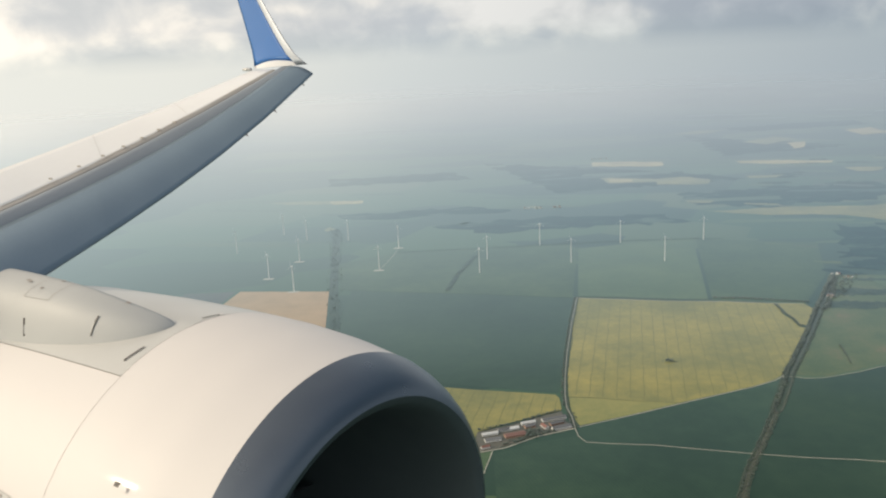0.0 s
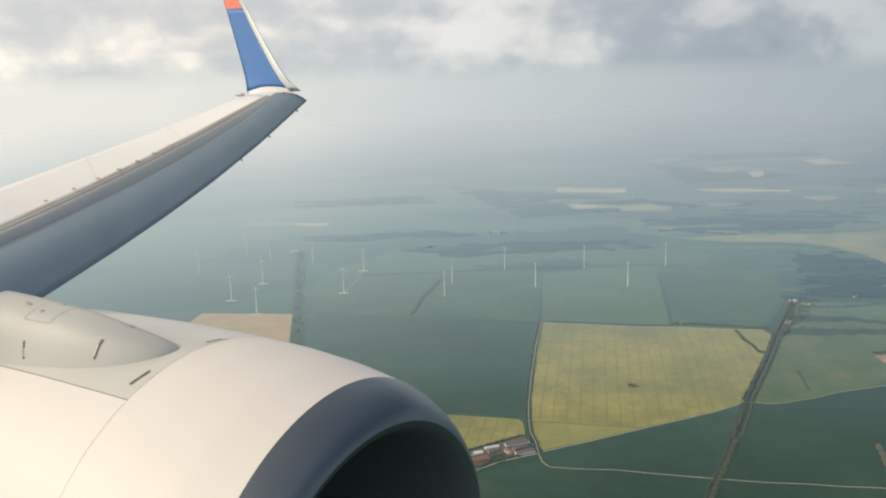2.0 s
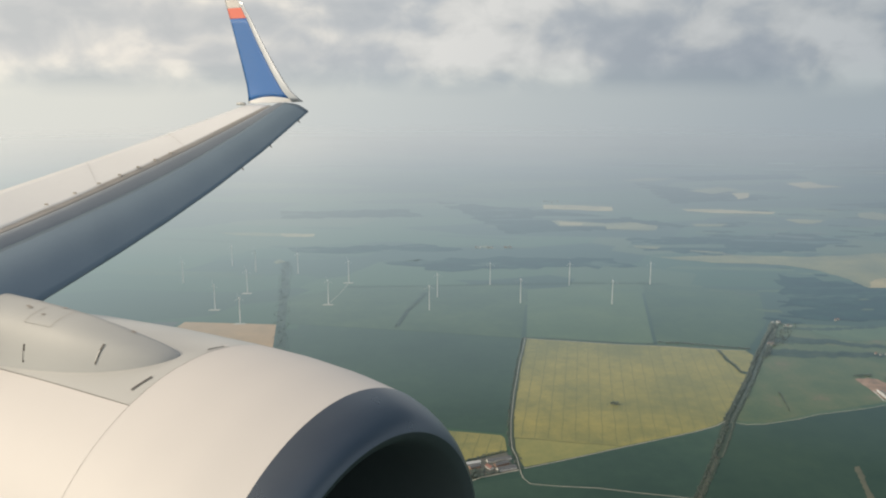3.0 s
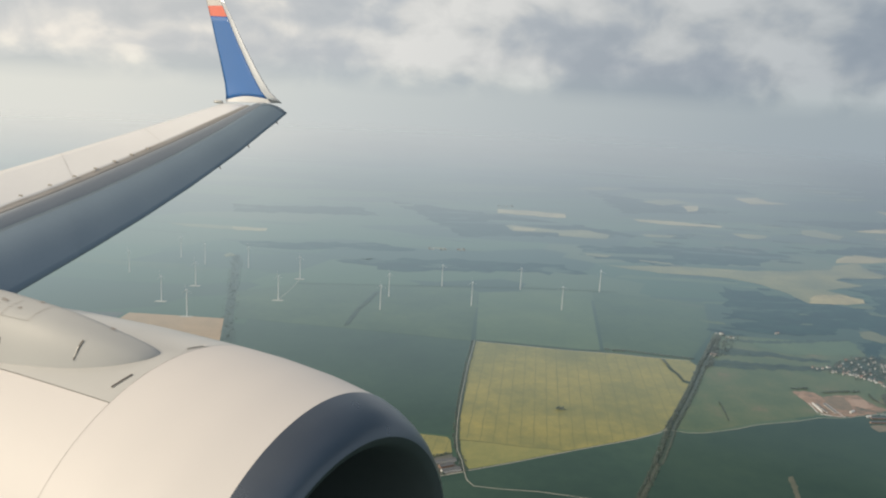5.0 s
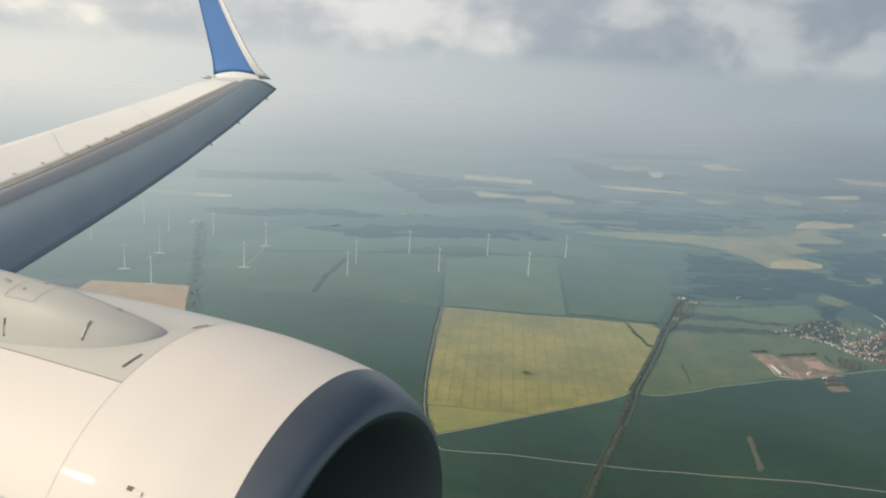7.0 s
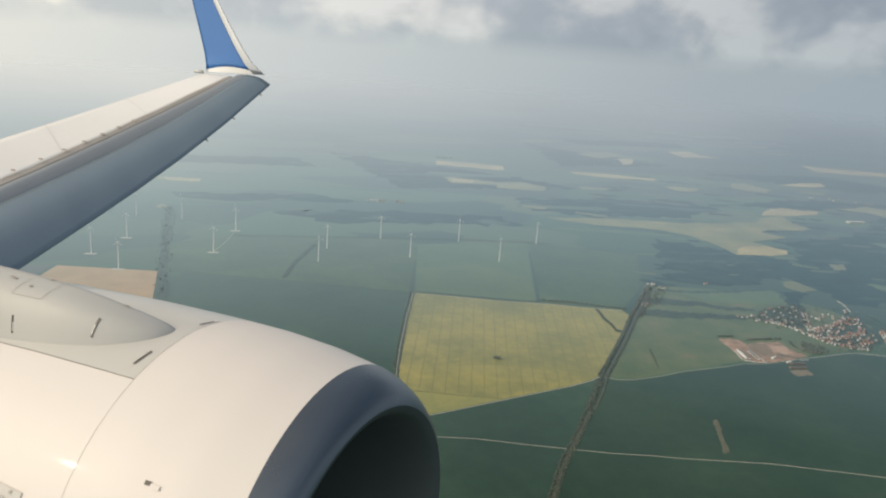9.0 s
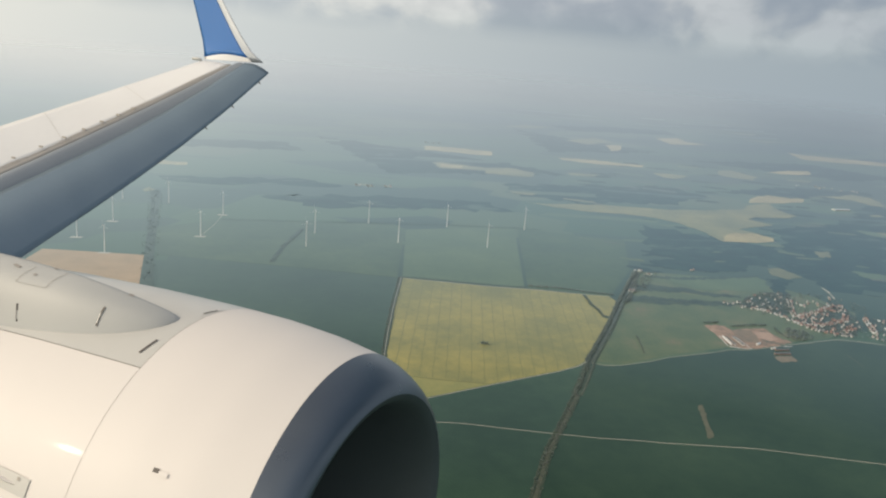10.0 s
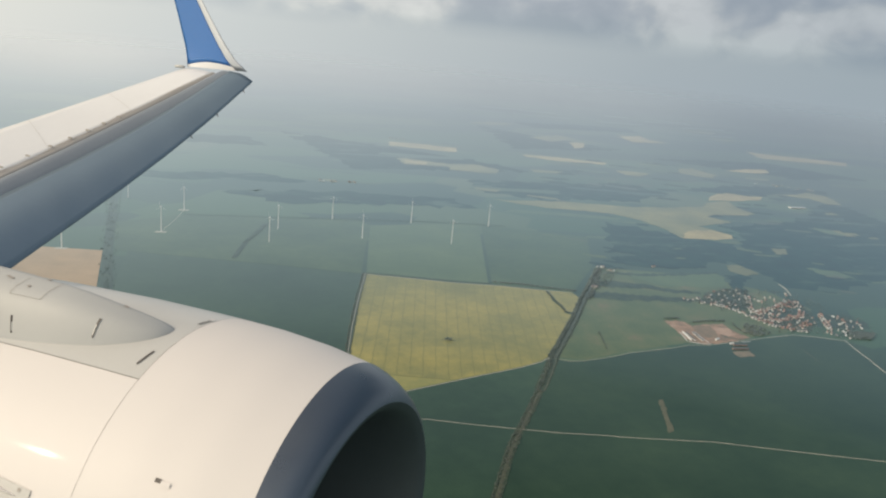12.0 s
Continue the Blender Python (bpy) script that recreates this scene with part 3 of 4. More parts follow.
track("road", STREET, 0.45, TRACK, "pale village street along the fields", 0.31)
UPPER, MIDDLE, LOWER = STREAM[:5], STREAM[4:7], STREAM[6:]
track("verge", UPPER + MIDDLE[1:], 7.2, VERGE, "rough grass verge along the stream", 0.25)
track("verge", LOWER, 5.0, VERGE, "rough grass verge along the lower stream", 0.252)
track("bank", offset(UPPER, 1.0), 1.0, BANK, "pale grassy path between two tree lines", 0.3)
track("bank", offset(MIDDLE, 2.9), 0.9, BANK, "pale grassy bank beside the stream trees", 0.3)
track("bank", offset(LOWER, 0.4), 1.8, BANK, "brownish grassy bank along the stream", 0.3)
track("road", [(26.6, 734), (177.4, 738), (264, 741), (362, 733)], 2.4, CROP_DARK, "grassy field lane below the turbines", 0.3)
track("road", [(-54.9, 858), (-39.9, 747), (-22.2, 603.9), (-4.9, 489.4), (9.2, 397.1)], 8.0, THICKET, "grassy lane between two tree rows", 0.3)


# ======== the airliner ========
airliner = new("airliner")
airliner.matrix_world = CRAFT
tagged(airliner, "white passenger jet with blue winglet, seen from its cabin", "airplane")


def rail(*pts):
    """A line along the span, from the root to the tip, through some of its points (ahead, outboard, up)."""
    pts = [Vector(p) for p in pts]
    steps = [(b - a).length for a, b in zip(pts, pts[1:])]

    def at(s):
        left = s * sum(steps)
        for a, b, d in zip(pts, pts[1:], steps):
            if left <= d:
                return a.lerp(b, left / d)
            left -= d
        return pts[-1].copy()
    return at


NOSE = rail((-5.722, 3.215, -2.179), (-5.803, 3.617, -2.069), (-5.864, 4.051, -1.950), (-5.901, 4.519, -1.812), (-5.914, 5.023, -1.646), (-5.898, 5.563, -1.441), (-5.851, 6.138, -1.184), (-5.767, 6.746, -0.858), (-5.644, 7.380, -0.448))
SLAT_TE = rail((-6.357, 3.644, -1.668), (-6.381, 4.014, -1.587), (-6.386, 4.408, -1.496), (-6.369, 4.828, -1.388), (-6.328, 5.272, -1.258), (-6.261, 5.742, -1.099), (-6.164, 6.233, -0.902), (-6.036, 6.744, -0.659), (-5.872, 7.270, -0.362))
SKIN_LE = rail((-6.549, 3.770, -1.553), (-6.562, 4.126, -1.479), (-6.558, 4.505, -1.388), (-6.533, 4.908, -1.278), (-6.487, 5.331, -1.148), (-6.414, 5.776, -0.995), (-6.314, 6.239, -0.820), (-6.184, 6.718, -0.620), (-6.022, 7.210, -0.395))
SKIN = rail((-6.595, 3.799, -1.532), (-6.606, 4.152, -1.455), (-6.599, 4.527, -1.362), (-6.572, 4.924, -1.251), (-6.523, 5.341, -1.121), (-6.449, 5.777, -0.970), (-6.348, 6.232, -0.798), (-6.217, 6.701, -0.603), (-6.056, 7.183, -0.386))
TRAIL = rail((-7.277, 4.234, -1.259), (-7.248, 4.688, -1.164), (-7.188, 5.172, -1.050), (-7.092, 5.683, -0.917), (-6.956, 6.219, -0.763), (-6.775, 6.778, -0.587), (-6.548, 7.353, -0.389))


def up(z):
    return Vector((0, 0, z))


def wing():
    span = [i / 48 for i in range(49)]
    top = []
    for s in span:
        a, b = SKIN(s), TRAIL(s)
        wide = (b - a).length
        row = [a.lerp(b, k / 8) + up(0.012 * wide * math.sin(math.pi * k / 8)) for k in range(9)]
        row += [b - up(0.012), b.lerp(NOSE(s), 0.5) - up(0.16 * wide), SLAT_TE(s) - up(0.10), SLAT_TE(s) - up(0.02), a - up(0.012)]
        top.append(row)
    v, f = grid(top, close_v=True)
    f += [tuple(range(len(top[0]) - 1, -1, -1)), tuple(range(len(v) - len(top[0]), len(v)))]
    body = part("wing", mesh("wing", v, f, WINGSKIN, True), airliner, "pale grey wing with leading edge slats out")
    rows = [[SKIN(s) + up(0.001), SKIN(s).lerp(SKIN_LE(s), 0.5) + up(0.004), SKIN_LE(s) + up(0.002), SKIN_LE(s) - up(0.004)] for s in span]
    part("edge_band", mesh("edge_band", *grid(rows), BAND, True), body, "grimy pale band in front of the seal line")
    rows = []
    for s in span:
        a, b = SKIN_LE(s), SLAT_TE(s)
        rows.append([a - up(0.003)] + [a.lerp(b, k / 10) + up(0.15 * (b - a).length * math.sin(math.pi * (k / 10) ** 0.8) - 0.003) for k in range(1, 10)] + [b - up(0.012), b.lerp(NOSE(s), 0.08) - up(0.06)])
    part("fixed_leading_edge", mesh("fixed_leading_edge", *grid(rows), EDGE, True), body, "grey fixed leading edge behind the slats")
    for near, far, label in ((0.0, 0.016, "dark brown seal line"), (0.032, 0.037, "second thin brown seal line")):
        rows = [[SKIN(s).lerp(TRAIL(s), near) + up(0.004), SKIN(s).lerp(TRAIL(s), far * (1 + 0.3 * math.sin(s * 31))) + up(0.0045)] for s in span if s < 0.985]
        part("seal_strip", mesh("seal_strip", *grid(rows), SEAM), body, label)
    for s in (0.42, 0.70):
        rows = []
        for k in range(9):
            t = k / 8
            rows.append([SKIN(s + d).lerp(TRAIL(s + d), t) + up(0.012 * 0.8 * math.sin(math.pi * t) + 0.002) for d in (-0.0008, 0.0008)])
        part("panel_seam", mesh("panel_seam", *grid(rows), JOINT), body, "faint skin joint")
    cuts = [0.0, 0.37, 0.755, 1.0]
    for s0, s1 in zip(cuts, cuts[1:]):
        rows = []
        for i in range(19):
            s = lerp(s0, s1 - 0.0002, i / 18)
            b, n = SLAT_TE(s), NOSE(s)
            c = (n - b).length
            row = [b + Vector((-0.012, 0, 0.010))]
            for k in range(1, 13):
                t = k / 12
                row.append(b.lerp(n, t) + up(0.10 * c * math.sin(math.pi * t ** 1.08) + 0.006 * (1 - t)))
            row += [n + Vector((-0.008, 0, -0.012)), n + Vector((-0.03, 0, -0.026)), n + Vector((-0.08, 0, -0.034)), b.lerp(n, 0.45) - up(0.025), b - up(0.005)]
            rows.append(row)
        v, f = grid(rows, close_v=True)
        k = len(rows[0])
        if s1 == 1.0:
            f.append(tuple(range(len(v) - k, len(v))))
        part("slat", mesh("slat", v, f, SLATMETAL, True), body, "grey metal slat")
    for p in ((-6.593, 4.767, -1.240), (-6.568, 5.049, -1.165), (-6.537, 5.295, -1.096), (-6.505, 5.511, -1.032), (-6.470, 5.709, -0.969), (-6.434, 5.891, -0.908), (-6.396, 6.064, -0.850)):
        x, y, z = p
        v = [(x + 0.022 * a, y + 0.009 * b * (1 if a < 0 else 0.3), z + 0.008 * c - 0.004) for a in (-1, 1) for b in (-1, 1) for c in (-1, 1)]
        part("vortex_generator", mesh("vortex_generator", v, box(0, 0, 0, 1, 1, 1)[1], SEAM), body, "small dark vortex tab")
    for x, y, z in ((-5.818, 6.480, -1.001), (-5.759, 6.857, -0.789), (-5.686, 7.244, -0.537)):
        ring = [[(x - 0.01 + 0.035 * t, y + 0.013 * (1 - 0.7 * t) * math.cos(a), z - 0.004 - 0.03 * t + 0.013 * (1 - 0.7 * t) * math.sin(a)) for a in [k * math.tau / 8 for k in range(8)]] for t in (-1.0, 0.0, 0.5, 1.0)]
        part("slat_track", mesh("slat_track", *grid(ring, close_v=True), DIM, True), body, "small dark drain stub under the slat")
    ring = [[(-6.545 - 0.125 * t, 7.335 - 0.02 * t + r * math.cos(a), -0.378 + r * math.sin(a)) for a in [k * math.tau / 10 for k in range(10)]] for t, r in ((0, 0.0), (0.05, 0.017), (0.5, 0.02), (0.9, 0.014), (1, 0.0))]
    part("tail_lamp", mesh("tail_lamp", *grid(ring, close_v=True), GREY, True), body, "small pale wing tip lamp housing")
    return body


def winglet(parent):
    le = [(-5.726, 7.392, -0.348), (-5.863, 7.373, -0.250), (-6.030, 7.391, -0.072), (-6.230, 7.426, 0.170), (-6.395, 7.456, 0.385), (-6.515, 7.481, 0.553), (-6.644, 7.497, 0.727), (-6.718, 7.505, 0.826)]
    te = [(-6.534, 7.372, -0.373), (-6.558, 7.400, -0.290), (-6.604, 7.433, -0.163), (-6.742, 7.487, 0.155), (-6.837, 7.518, 0.378), (-6.907, 7.540, 0.551), (-6.981, 7.557, 0.729), (-7.022, 7.566, 0.832)]
    front, rear = rail(*le), rail(*te)

    def strip(s0, s1, c0, c1, thick, foot=0.0, head=0.0):
        rows = []
        for i in range(17):
            near, far = [], []
            for k in range(13):
                c = lerp(c0, c1, k / 12)
                arc = math.sin(math.pi * c)
                s = lerp(s0 + foot * arc, s1 + head * arc, i / 16)
                a, b = front(s), rear(s)
                t = thick * (b - a).length * math.sqrt(max(c, 0.0)) * (1 - c) * 2.2
                near.append(a.lerp(b, c) + Vector((0, -t / 2, 0)))
                far.append(a.lerp(b, c) + Vector((0, t / 2, 0)))
            rows.append(near + far[::-1])
        v, f = grid(rows, close_v=True)
        k = len(rows[0])
        return v, f + [tuple(range(k - 1, -1, -1)), tuple(range(len(v) - k, len(v)))]

    body = part("winglet", mesh("winglet", *strip(0.02, 0.815, 0.17, 1.0, 0.08, foot=0.045), BLUE, True), parent, "blue upswept winglet")
    part("winglet_band", mesh("winglet_band", *strip(0.815, 0.915, 0.17, 1.0, 0.08), RED, True), parent, "coral red winglet band")
    part("winglet_tip", mesh("winglet_tip", *strip(0.915, 1.0, 0.17, 1.0, 0.08), WHITE, True), parent, "cream winglet tip")
    part("winglet_edge", mesh("winglet_edge", *strip(0.0, 1.0, 0.0, 0.17, 0.08), SHEEN, True), parent, "bare metal winglet leading edge")
    part("winglet_root", mesh("winglet_root", *strip(-0.001, 0.02, 0.17, 1.0, 0.085, head=0.045), WINGSKIN, True), parent)
    return body


# the engine: its axis runs ahead at this place
AXIS_O, AXIS_Z = 3.25, -2.82
OUTER = [(-2.2, 1.135), (-2.5, 1.185), (-2.84, 1.215), (-3.2, 1.225), (-3.8, 1.225), (-4.6, 1.20), (-5.6, 1.10), (-6.5, 0.97)]


def outer_r(f):
    for (f0, r0), (f1, r1) in zip(OUTER, OUTER[1:]):
        if f <= f0 and f >= f1:
            return lerp(r0, r1, (f - f0) / (f1 - f0))
    return OUTER[-1][1]


def turned(profile, a0, a1, steps):
    """A turned surface about the engine's axis; angles in degrees from the inboard side over the top."""
    rows = []
    for i in range(steps + 1):
        a = radians(lerp(a0, a1, i / steps))
        rows.append([(f, AXIS_O - r * math.cos(a), AXIS_Z + r * math.sin(a)) for f, r in profile])
    return grid(rows)


def on_cowl(f, deg, lift=0.0):
    a, r = radians(deg), outer_r(f) + lift
    return Vector((f, AXIS_O - r * math.cos(a), AXIS_Z + r * math.sin(a)))


def engine():
    def span(f0, f1, n, inset=0.0):
        return [(lerp(f0, f1, i / n), outer_r(lerp(f0, f1, i / n)) - inset) for i in range(n + 1)]

    nacelle = part("engine_nacelle", mesh("engine_nacelle", *turned(span(-2.2, -6.5, 24, 0.014), 0, 360, 96), SEAM, True), airliner, "white jet engine cowling with bare metal inlet lip")
    part("inlet_cowl", mesh("inlet_cowl", *turned(span(-2.2, -3.115, 14), 0, 360, 128), WHITE, True), nacelle, "white inlet cowl")
    part("fan_cowl", mesh("fan_cowl", *turned(span(-3.117, -6.5, 24), -70, 64.3, 64), WHITE, True), nacelle, "white fan cowl")
    part("fan_cowl", mesh("fan_cowl", *turned(span(-3.117, -6.5, 24), 116, 250, 64), WHITE, True), nacelle, "white fan cowl")
    part("upper_panel", mesh("upper_panel", *turned(span(-3.117, -6.5, 24), 64.5, 115.8, 32), GREY, True), nacelle, "light grey panel under the pylon")
    lip = [(-2.2, 1.137), (-2.12, 1.112), (-2.04, 1.075), (-1.97, 1.03), (-1.925, 0.985), (-1.91, 0.95)]
    rows = []
    for i in range(129):
        a = radians(360 * i / 128)
        lean = 0.055 * (1 + math.cos(a))
        rows.append([(f - lean * (f + 2.2) / 0.29, AXIS_O - r * math.cos(a), AXIS_Z + r * math.sin(a)) for f, r in lip])
    part("inlet_lip", mesh("inlet_lip", *grid(rows), LIP, True), nacelle, "bare grey metal inlet lip")
    rows = []
    for i in range(97):
        a = radians(360 * i / 96)
        lean = 0.055 * (1 + math.cos(a))
        rows.append([(f - lean * max(0.0, f + 2.2) / 0.29, AXIS_O - r * math.cos(a), AXIS_Z + r * math.sin(a)) for f, r in [(-1.91, 0.95), (-1.925, 0.915), (-1.955, 0.894), (-2.06, 0.86), (-2.2, 0.84), (-2.5, 0.815), (-3.0, 0.79), (-3.3, 0.79)]])
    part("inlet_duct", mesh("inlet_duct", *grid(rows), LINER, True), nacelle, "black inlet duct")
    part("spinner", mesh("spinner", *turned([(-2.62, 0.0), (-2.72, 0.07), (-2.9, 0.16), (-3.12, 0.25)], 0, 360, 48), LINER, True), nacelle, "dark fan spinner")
    blade = []
    for k in range(24):
        a = k * math.tau / 24
        rows = []
        for i in range(5):
            r = lerp(0.24, 0.78, i / 4)
            tw = lerp(0.10, 0.055, i / 4)
            rows.append([(-3.12, AXIS_O - r * math.cos(a - tw), AXIS_Z + r * math.sin(a - tw)), (-3.26, AXIS_O - r * math.cos(a + tw * 1.2), AXIS_Z + r * math.sin(a + tw * 1.2))])
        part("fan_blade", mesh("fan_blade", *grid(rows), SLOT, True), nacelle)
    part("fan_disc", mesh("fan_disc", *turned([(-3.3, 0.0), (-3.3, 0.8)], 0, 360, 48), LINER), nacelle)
    return nacelle


def pylon_at(d, u, lift=0.0):
    """A point of the pylon's fairing: so far behind its nose, and across it from -1 to 1."""
    f = -3.2135 - d
    half = 0.289 * (1 - math.exp(-(2.455 * d) ** 0.449)) + 0.004
    rise = 0.249 * (1 - math.exp(-1.89 * d)) + 0.016 * (1 - math.exp(-30 * d))
    across = half * u * (0.804 if u > 0 else 1.0) - 0.169 * (1 - math.exp(-3 * d)) - 0.12
    base = AXIS_Z + math.sqrt(outer_r(f) ** 2 - across ** 2)
    return Vector((f, AXIS_O + across, base - 0.012 + (rise + 0.012) * (1 - abs(u) ** 3.6) + lift))


def pylon():
    """A low blunt-nosed hump along the top of the cowling."""
    rows = [[pylon_at(3.2 * (i / 56) ** 2, math.sin((k / 40 - 0.5) * math.pi)) for k in range(41)] for i in range(57)]
    return part("pylon", mesh("pylon", *grid(rows), PYLON, True), airliner, "grey pylon fairing over the engine")


the_wing = wing()
winglet(the_wing)
nacelle = engine()
the_pylon = pylon()
nacelle.scale = the_pylon.scale = (1.3, 1.3, 1.3)


def slot(f, deg, length, width, turn, mat, parent, name, label, lift=0.004):
    """A small plate laid on the cowling, turned by so many degrees from the axis."""
    c, sn = math.cos(radians(turn)), math.sin(radians(turn))
    rows = []
    for i in range(5):
        row = []
        for j in range(3):
            u, t = (i / 4 - 0.5) * length, (j / 2 - 0.5) * width
            df, da = u * c - t * sn, u * sn + t * c
            row.append(on_cowl(f + df, deg + math.degrees(da / outer_r(f)), lift))
        rows.append(row)
    return part(name, mesh(name, *grid(rows), mat), parent, label)


slot(-3.186, 71.5, 0.125, 0.013, 80, DIM, nacelle, "vent_slot", "narrow dark vent slot")
slot(-3.144, 94.4, 0.11, 0.012, 80, DIM, nacelle, "vent_slot", "narrow dark vent slot")
slot(-3.136, 97.6, 0.03, 0.016, 80, WHITE, nacelle, "slot_plate", "small pale plate beside the slot", 0.007)


def groove(parent, name, mat, label, ends, width, lift):
    """A narrow strip on the fairing between two of its points."""
    (d0, u0), (d1, u1) = ends
    a, b = pylon_at(d0, u0), pylon_at(d1, u1)
    flat = math.hypot(b.x - a.x, b.y - a.y) or 1.0
    side_way = Vector((-(b.y - a.y) / flat, (b.x - a.x) / flat, 0)) * width / 2
    rows = []
    for i in range(9):
        p = pylon_at(lerp(d0, d1, i / 8), lerp(u0, u1, i / 8), lift)
        rows.append([p - side_way, p + side_way])
    return part(name, mesh(name, *grid(rows), mat), parent, label)


for ends in (((0.335, -0.57), (0.345, -0.90)), ((0.862, -0.80), (0.84, -0.945))):
    groove(the_pylon, "pylon_slot", DIM, "narrow dark slot in the fairing", ends, 0.017, 0.004)
    (d0, u0), (d1, u1) = ends
    groove(the_pylon, "slot_plate", GREY, "small pale plate in the slot", ((lerp(d0, d1, 0.45), lerp(u0, u1, 0.45)), (lerp(d0, d1, 0.92), lerp(u0, u1, 0.92))), 0.009, 0.007)
for ends in (((0.85, -0.24), (0.87, -0.20)), ((0.80, 0.30), (0.82, 0.34)), ((0.27, 0.33), (0.30, 0.36)), ((1.00, -0.10), (1.06, -0.04))):
    groove(the_pylon, "vent_mark", SEAM, "small dark vent mark", ends, 0.022, 0.004)
for ends in (((0.726, -0.50), (0.71, 0.30)), ((0.726, -0.50), (0.937, -0.52)), ((0.937, -0.52), (0.92, 0.10))):
    groove(the_pylon, "panel_seam", SEAM, "thin access panel joint", ends, 0.0035, 0.003)
slot(-2.695, 42, 0.034, 0.022, 0, DIM, nacelle, "drain_scoop", "small dark drain scoop")
slot(-2.65, 41.6, 0.052, 0.022, 0, WHITE, nacelle, "scoop_flap", "small white scoop flap", 0.008)


rows = [[on_cowl(f, deg + lerp(2.2, -2.2, k / 4), 0.006) for k in range(5)] for f, deg in [(lerp(-3.35, -4.75, i / 10), lerp(29, 34, i / 10)) for i in range(11)]]
part("chine_flange", mesh("chine_flange", *grid(rows), GREY), nacelle, "pale flange of the cowling strake with fasteners")
rows = []
for i in range(11):
    t = i / 10
    f, deg, rise = lerp(-3.42, -4.7, t), lerp(29.2, 33.9, t), 0.20 * math.sin(math.pi * min(1.0, t * 0.62))
    rows.append([on_cowl(f, deg - 0.4, 0.0), on_cowl(f - 0.1 * t, deg - 0.1, rise + 0.004), on_cowl(f - 0.1 * t, deg + 0.1, rise + 0.004), on_cowl(f, deg + 0.4, 0.0)])
part("strake", mesh("strake", *grid(rows), WHITE, True), nacelle, "thin white strake on the cowling")
for i in range(7):
    slot(lerp(-3.42, -4.6, i / 6), lerp(29.2, 33.4, i / 6) + 1.4, 0.018, 0.018, 0, SEAM, nacelle, "fastener", "", 0.009)


# ======== trees and hedges ========
def clump(rng, x, y, z, r, squash=0.85):
    """An uneven mass of leaves: a coarse ball pushed in and out."""
    verts, rows = [], 4
    cols = 7
    for i in range(rows + 1):
        a = math.pi * i / rows
        for j in range(cols):
            b = math.tau * (j + 0.5 * (i % 2)) / cols
            k = r * rng.uniform(0.72, 1.2)
            verts.append((x + k * math.sin(a) * math.cos(b), y + k * math.sin(a) * math.sin(b), z + k * squash * math.cos(a)))
    faces = [(i * cols + j, i * cols + (j + 1) % cols, (i + 1) * cols + (j + 1) % cols, (i + 1) * cols + j) for i in range(rows) for j in range(cols)]
    return verts, faces


def trees(name, spots, mat, label, seed, category="trees"):
    """Many trees as one mass: trunks and crowns of several clumps."""
    rng = random.Random(seed)
    verts, faces = [], []

    def put(v, f):
        k = len(verts)
        verts.extend(v)
        faces.extend(tuple(i + k for i in q) for q in f)

    for x, y, h in spots:
        h *= rng.uniform(0.7, 1.25)
        put([(x + 0.07 * h * math.cos(a) * s, y + 0.07 * h * math.sin(a) * s, z) for z, s in ((-0.1, 1.0), (h * 0.5, 0.6)) for a in (0, 1.57, 3.14, 4.71)], [(i, (i + 1) % 4, (i + 1) % 4 + 4, i + 4) for i in range(4)])
        for k in range(rng.randint(3, 5)):
            put(*clump(rng, x + rng.uniform(-0.38, 0.38) * h, y + rng.uniform(-0.38, 0.38) * h, h * rng.uniform(0.35, 0.75), h * rng.uniform(0.16, 0.32)))
    return tagged(new(name, mesh(name, verts, faces, mat)), label, category, kind="stuff")


def row_spots(pts, step, h, spread, seed, gaps=0.0):
    rng = random.Random(seed)
    return [(x + rng.uniform(-spread, spread), y + rng.uniform(-spread, spread), h) for x, y, _, _ in along(pts, step) if rng.random() >= gaps]


def inside(pts, x, y):
    hit = False
    for (x0, y0), (x1, y1) in zip(pts, pts[1:] + pts[:1]):
        if (y0 > y) != (y1 > y) and x < (x1 - x0) * (y - y0) / (y1 - y0) + x0:
            hit = not hit
    return hit


def scatter(pts, count, seed, apart=0.0, avoid=()):
    rng = random.Random(seed)
    xs, ys = [p[0] for p in pts], [p[1] for p in pts]
    out, tries = [], 0
    while len(out) < count and tries < count * 40:
        tries += 1
        x, y = rng.uniform(min(xs), max(xs)), rng.uniform(min(ys), max(ys))
        if inside(pts, x, y) and all((x - a) ** 2 + (y - b) ** 2 > apart ** 2 for a, b in list(avoid) + out):
            out.append((x, y))
    return out


uneven = random.Random(105)
trees("stream_trees", [(x, y, h * uneven.uniform(0.5, 1.5)) for x, y, h in row_spots(offset(UPPER, -1.7), 0.3, 1.25, 1.4, 3, 0.05) + row_spots(offset(UPPER, 2.9), 0.6, 0.9, 0.7, 4, 0.2)
                       + row_spots(offset(MIDDLE, -0.9), 0.3, 1.1, 1.5, 103, 0.05) + row_spots(offset(MIDDLE, 3.4), 0.8, 0.7, 0.6, 113, 0.35)
                       + row_spots(offset(LOWER, -1.7), 0.45, 0.8, 0.6, 104, 0.1) + row_spots(offset(LOWER, 2.2), 0.7, 0.6, 0.5, 107, 0.35)], LEAF, "dense line of dark trees along the stream", 5)
trees("bank_scrub", [(x, y, h * uneven.uniform(0.4, 1.4)) for x, y, h in row_spots(offset(LOWER, 0.4), 0.35, 0.7, 1.5, 105, 0.2)], SCRUB, "low brownish scrub on the stream bank", 6)
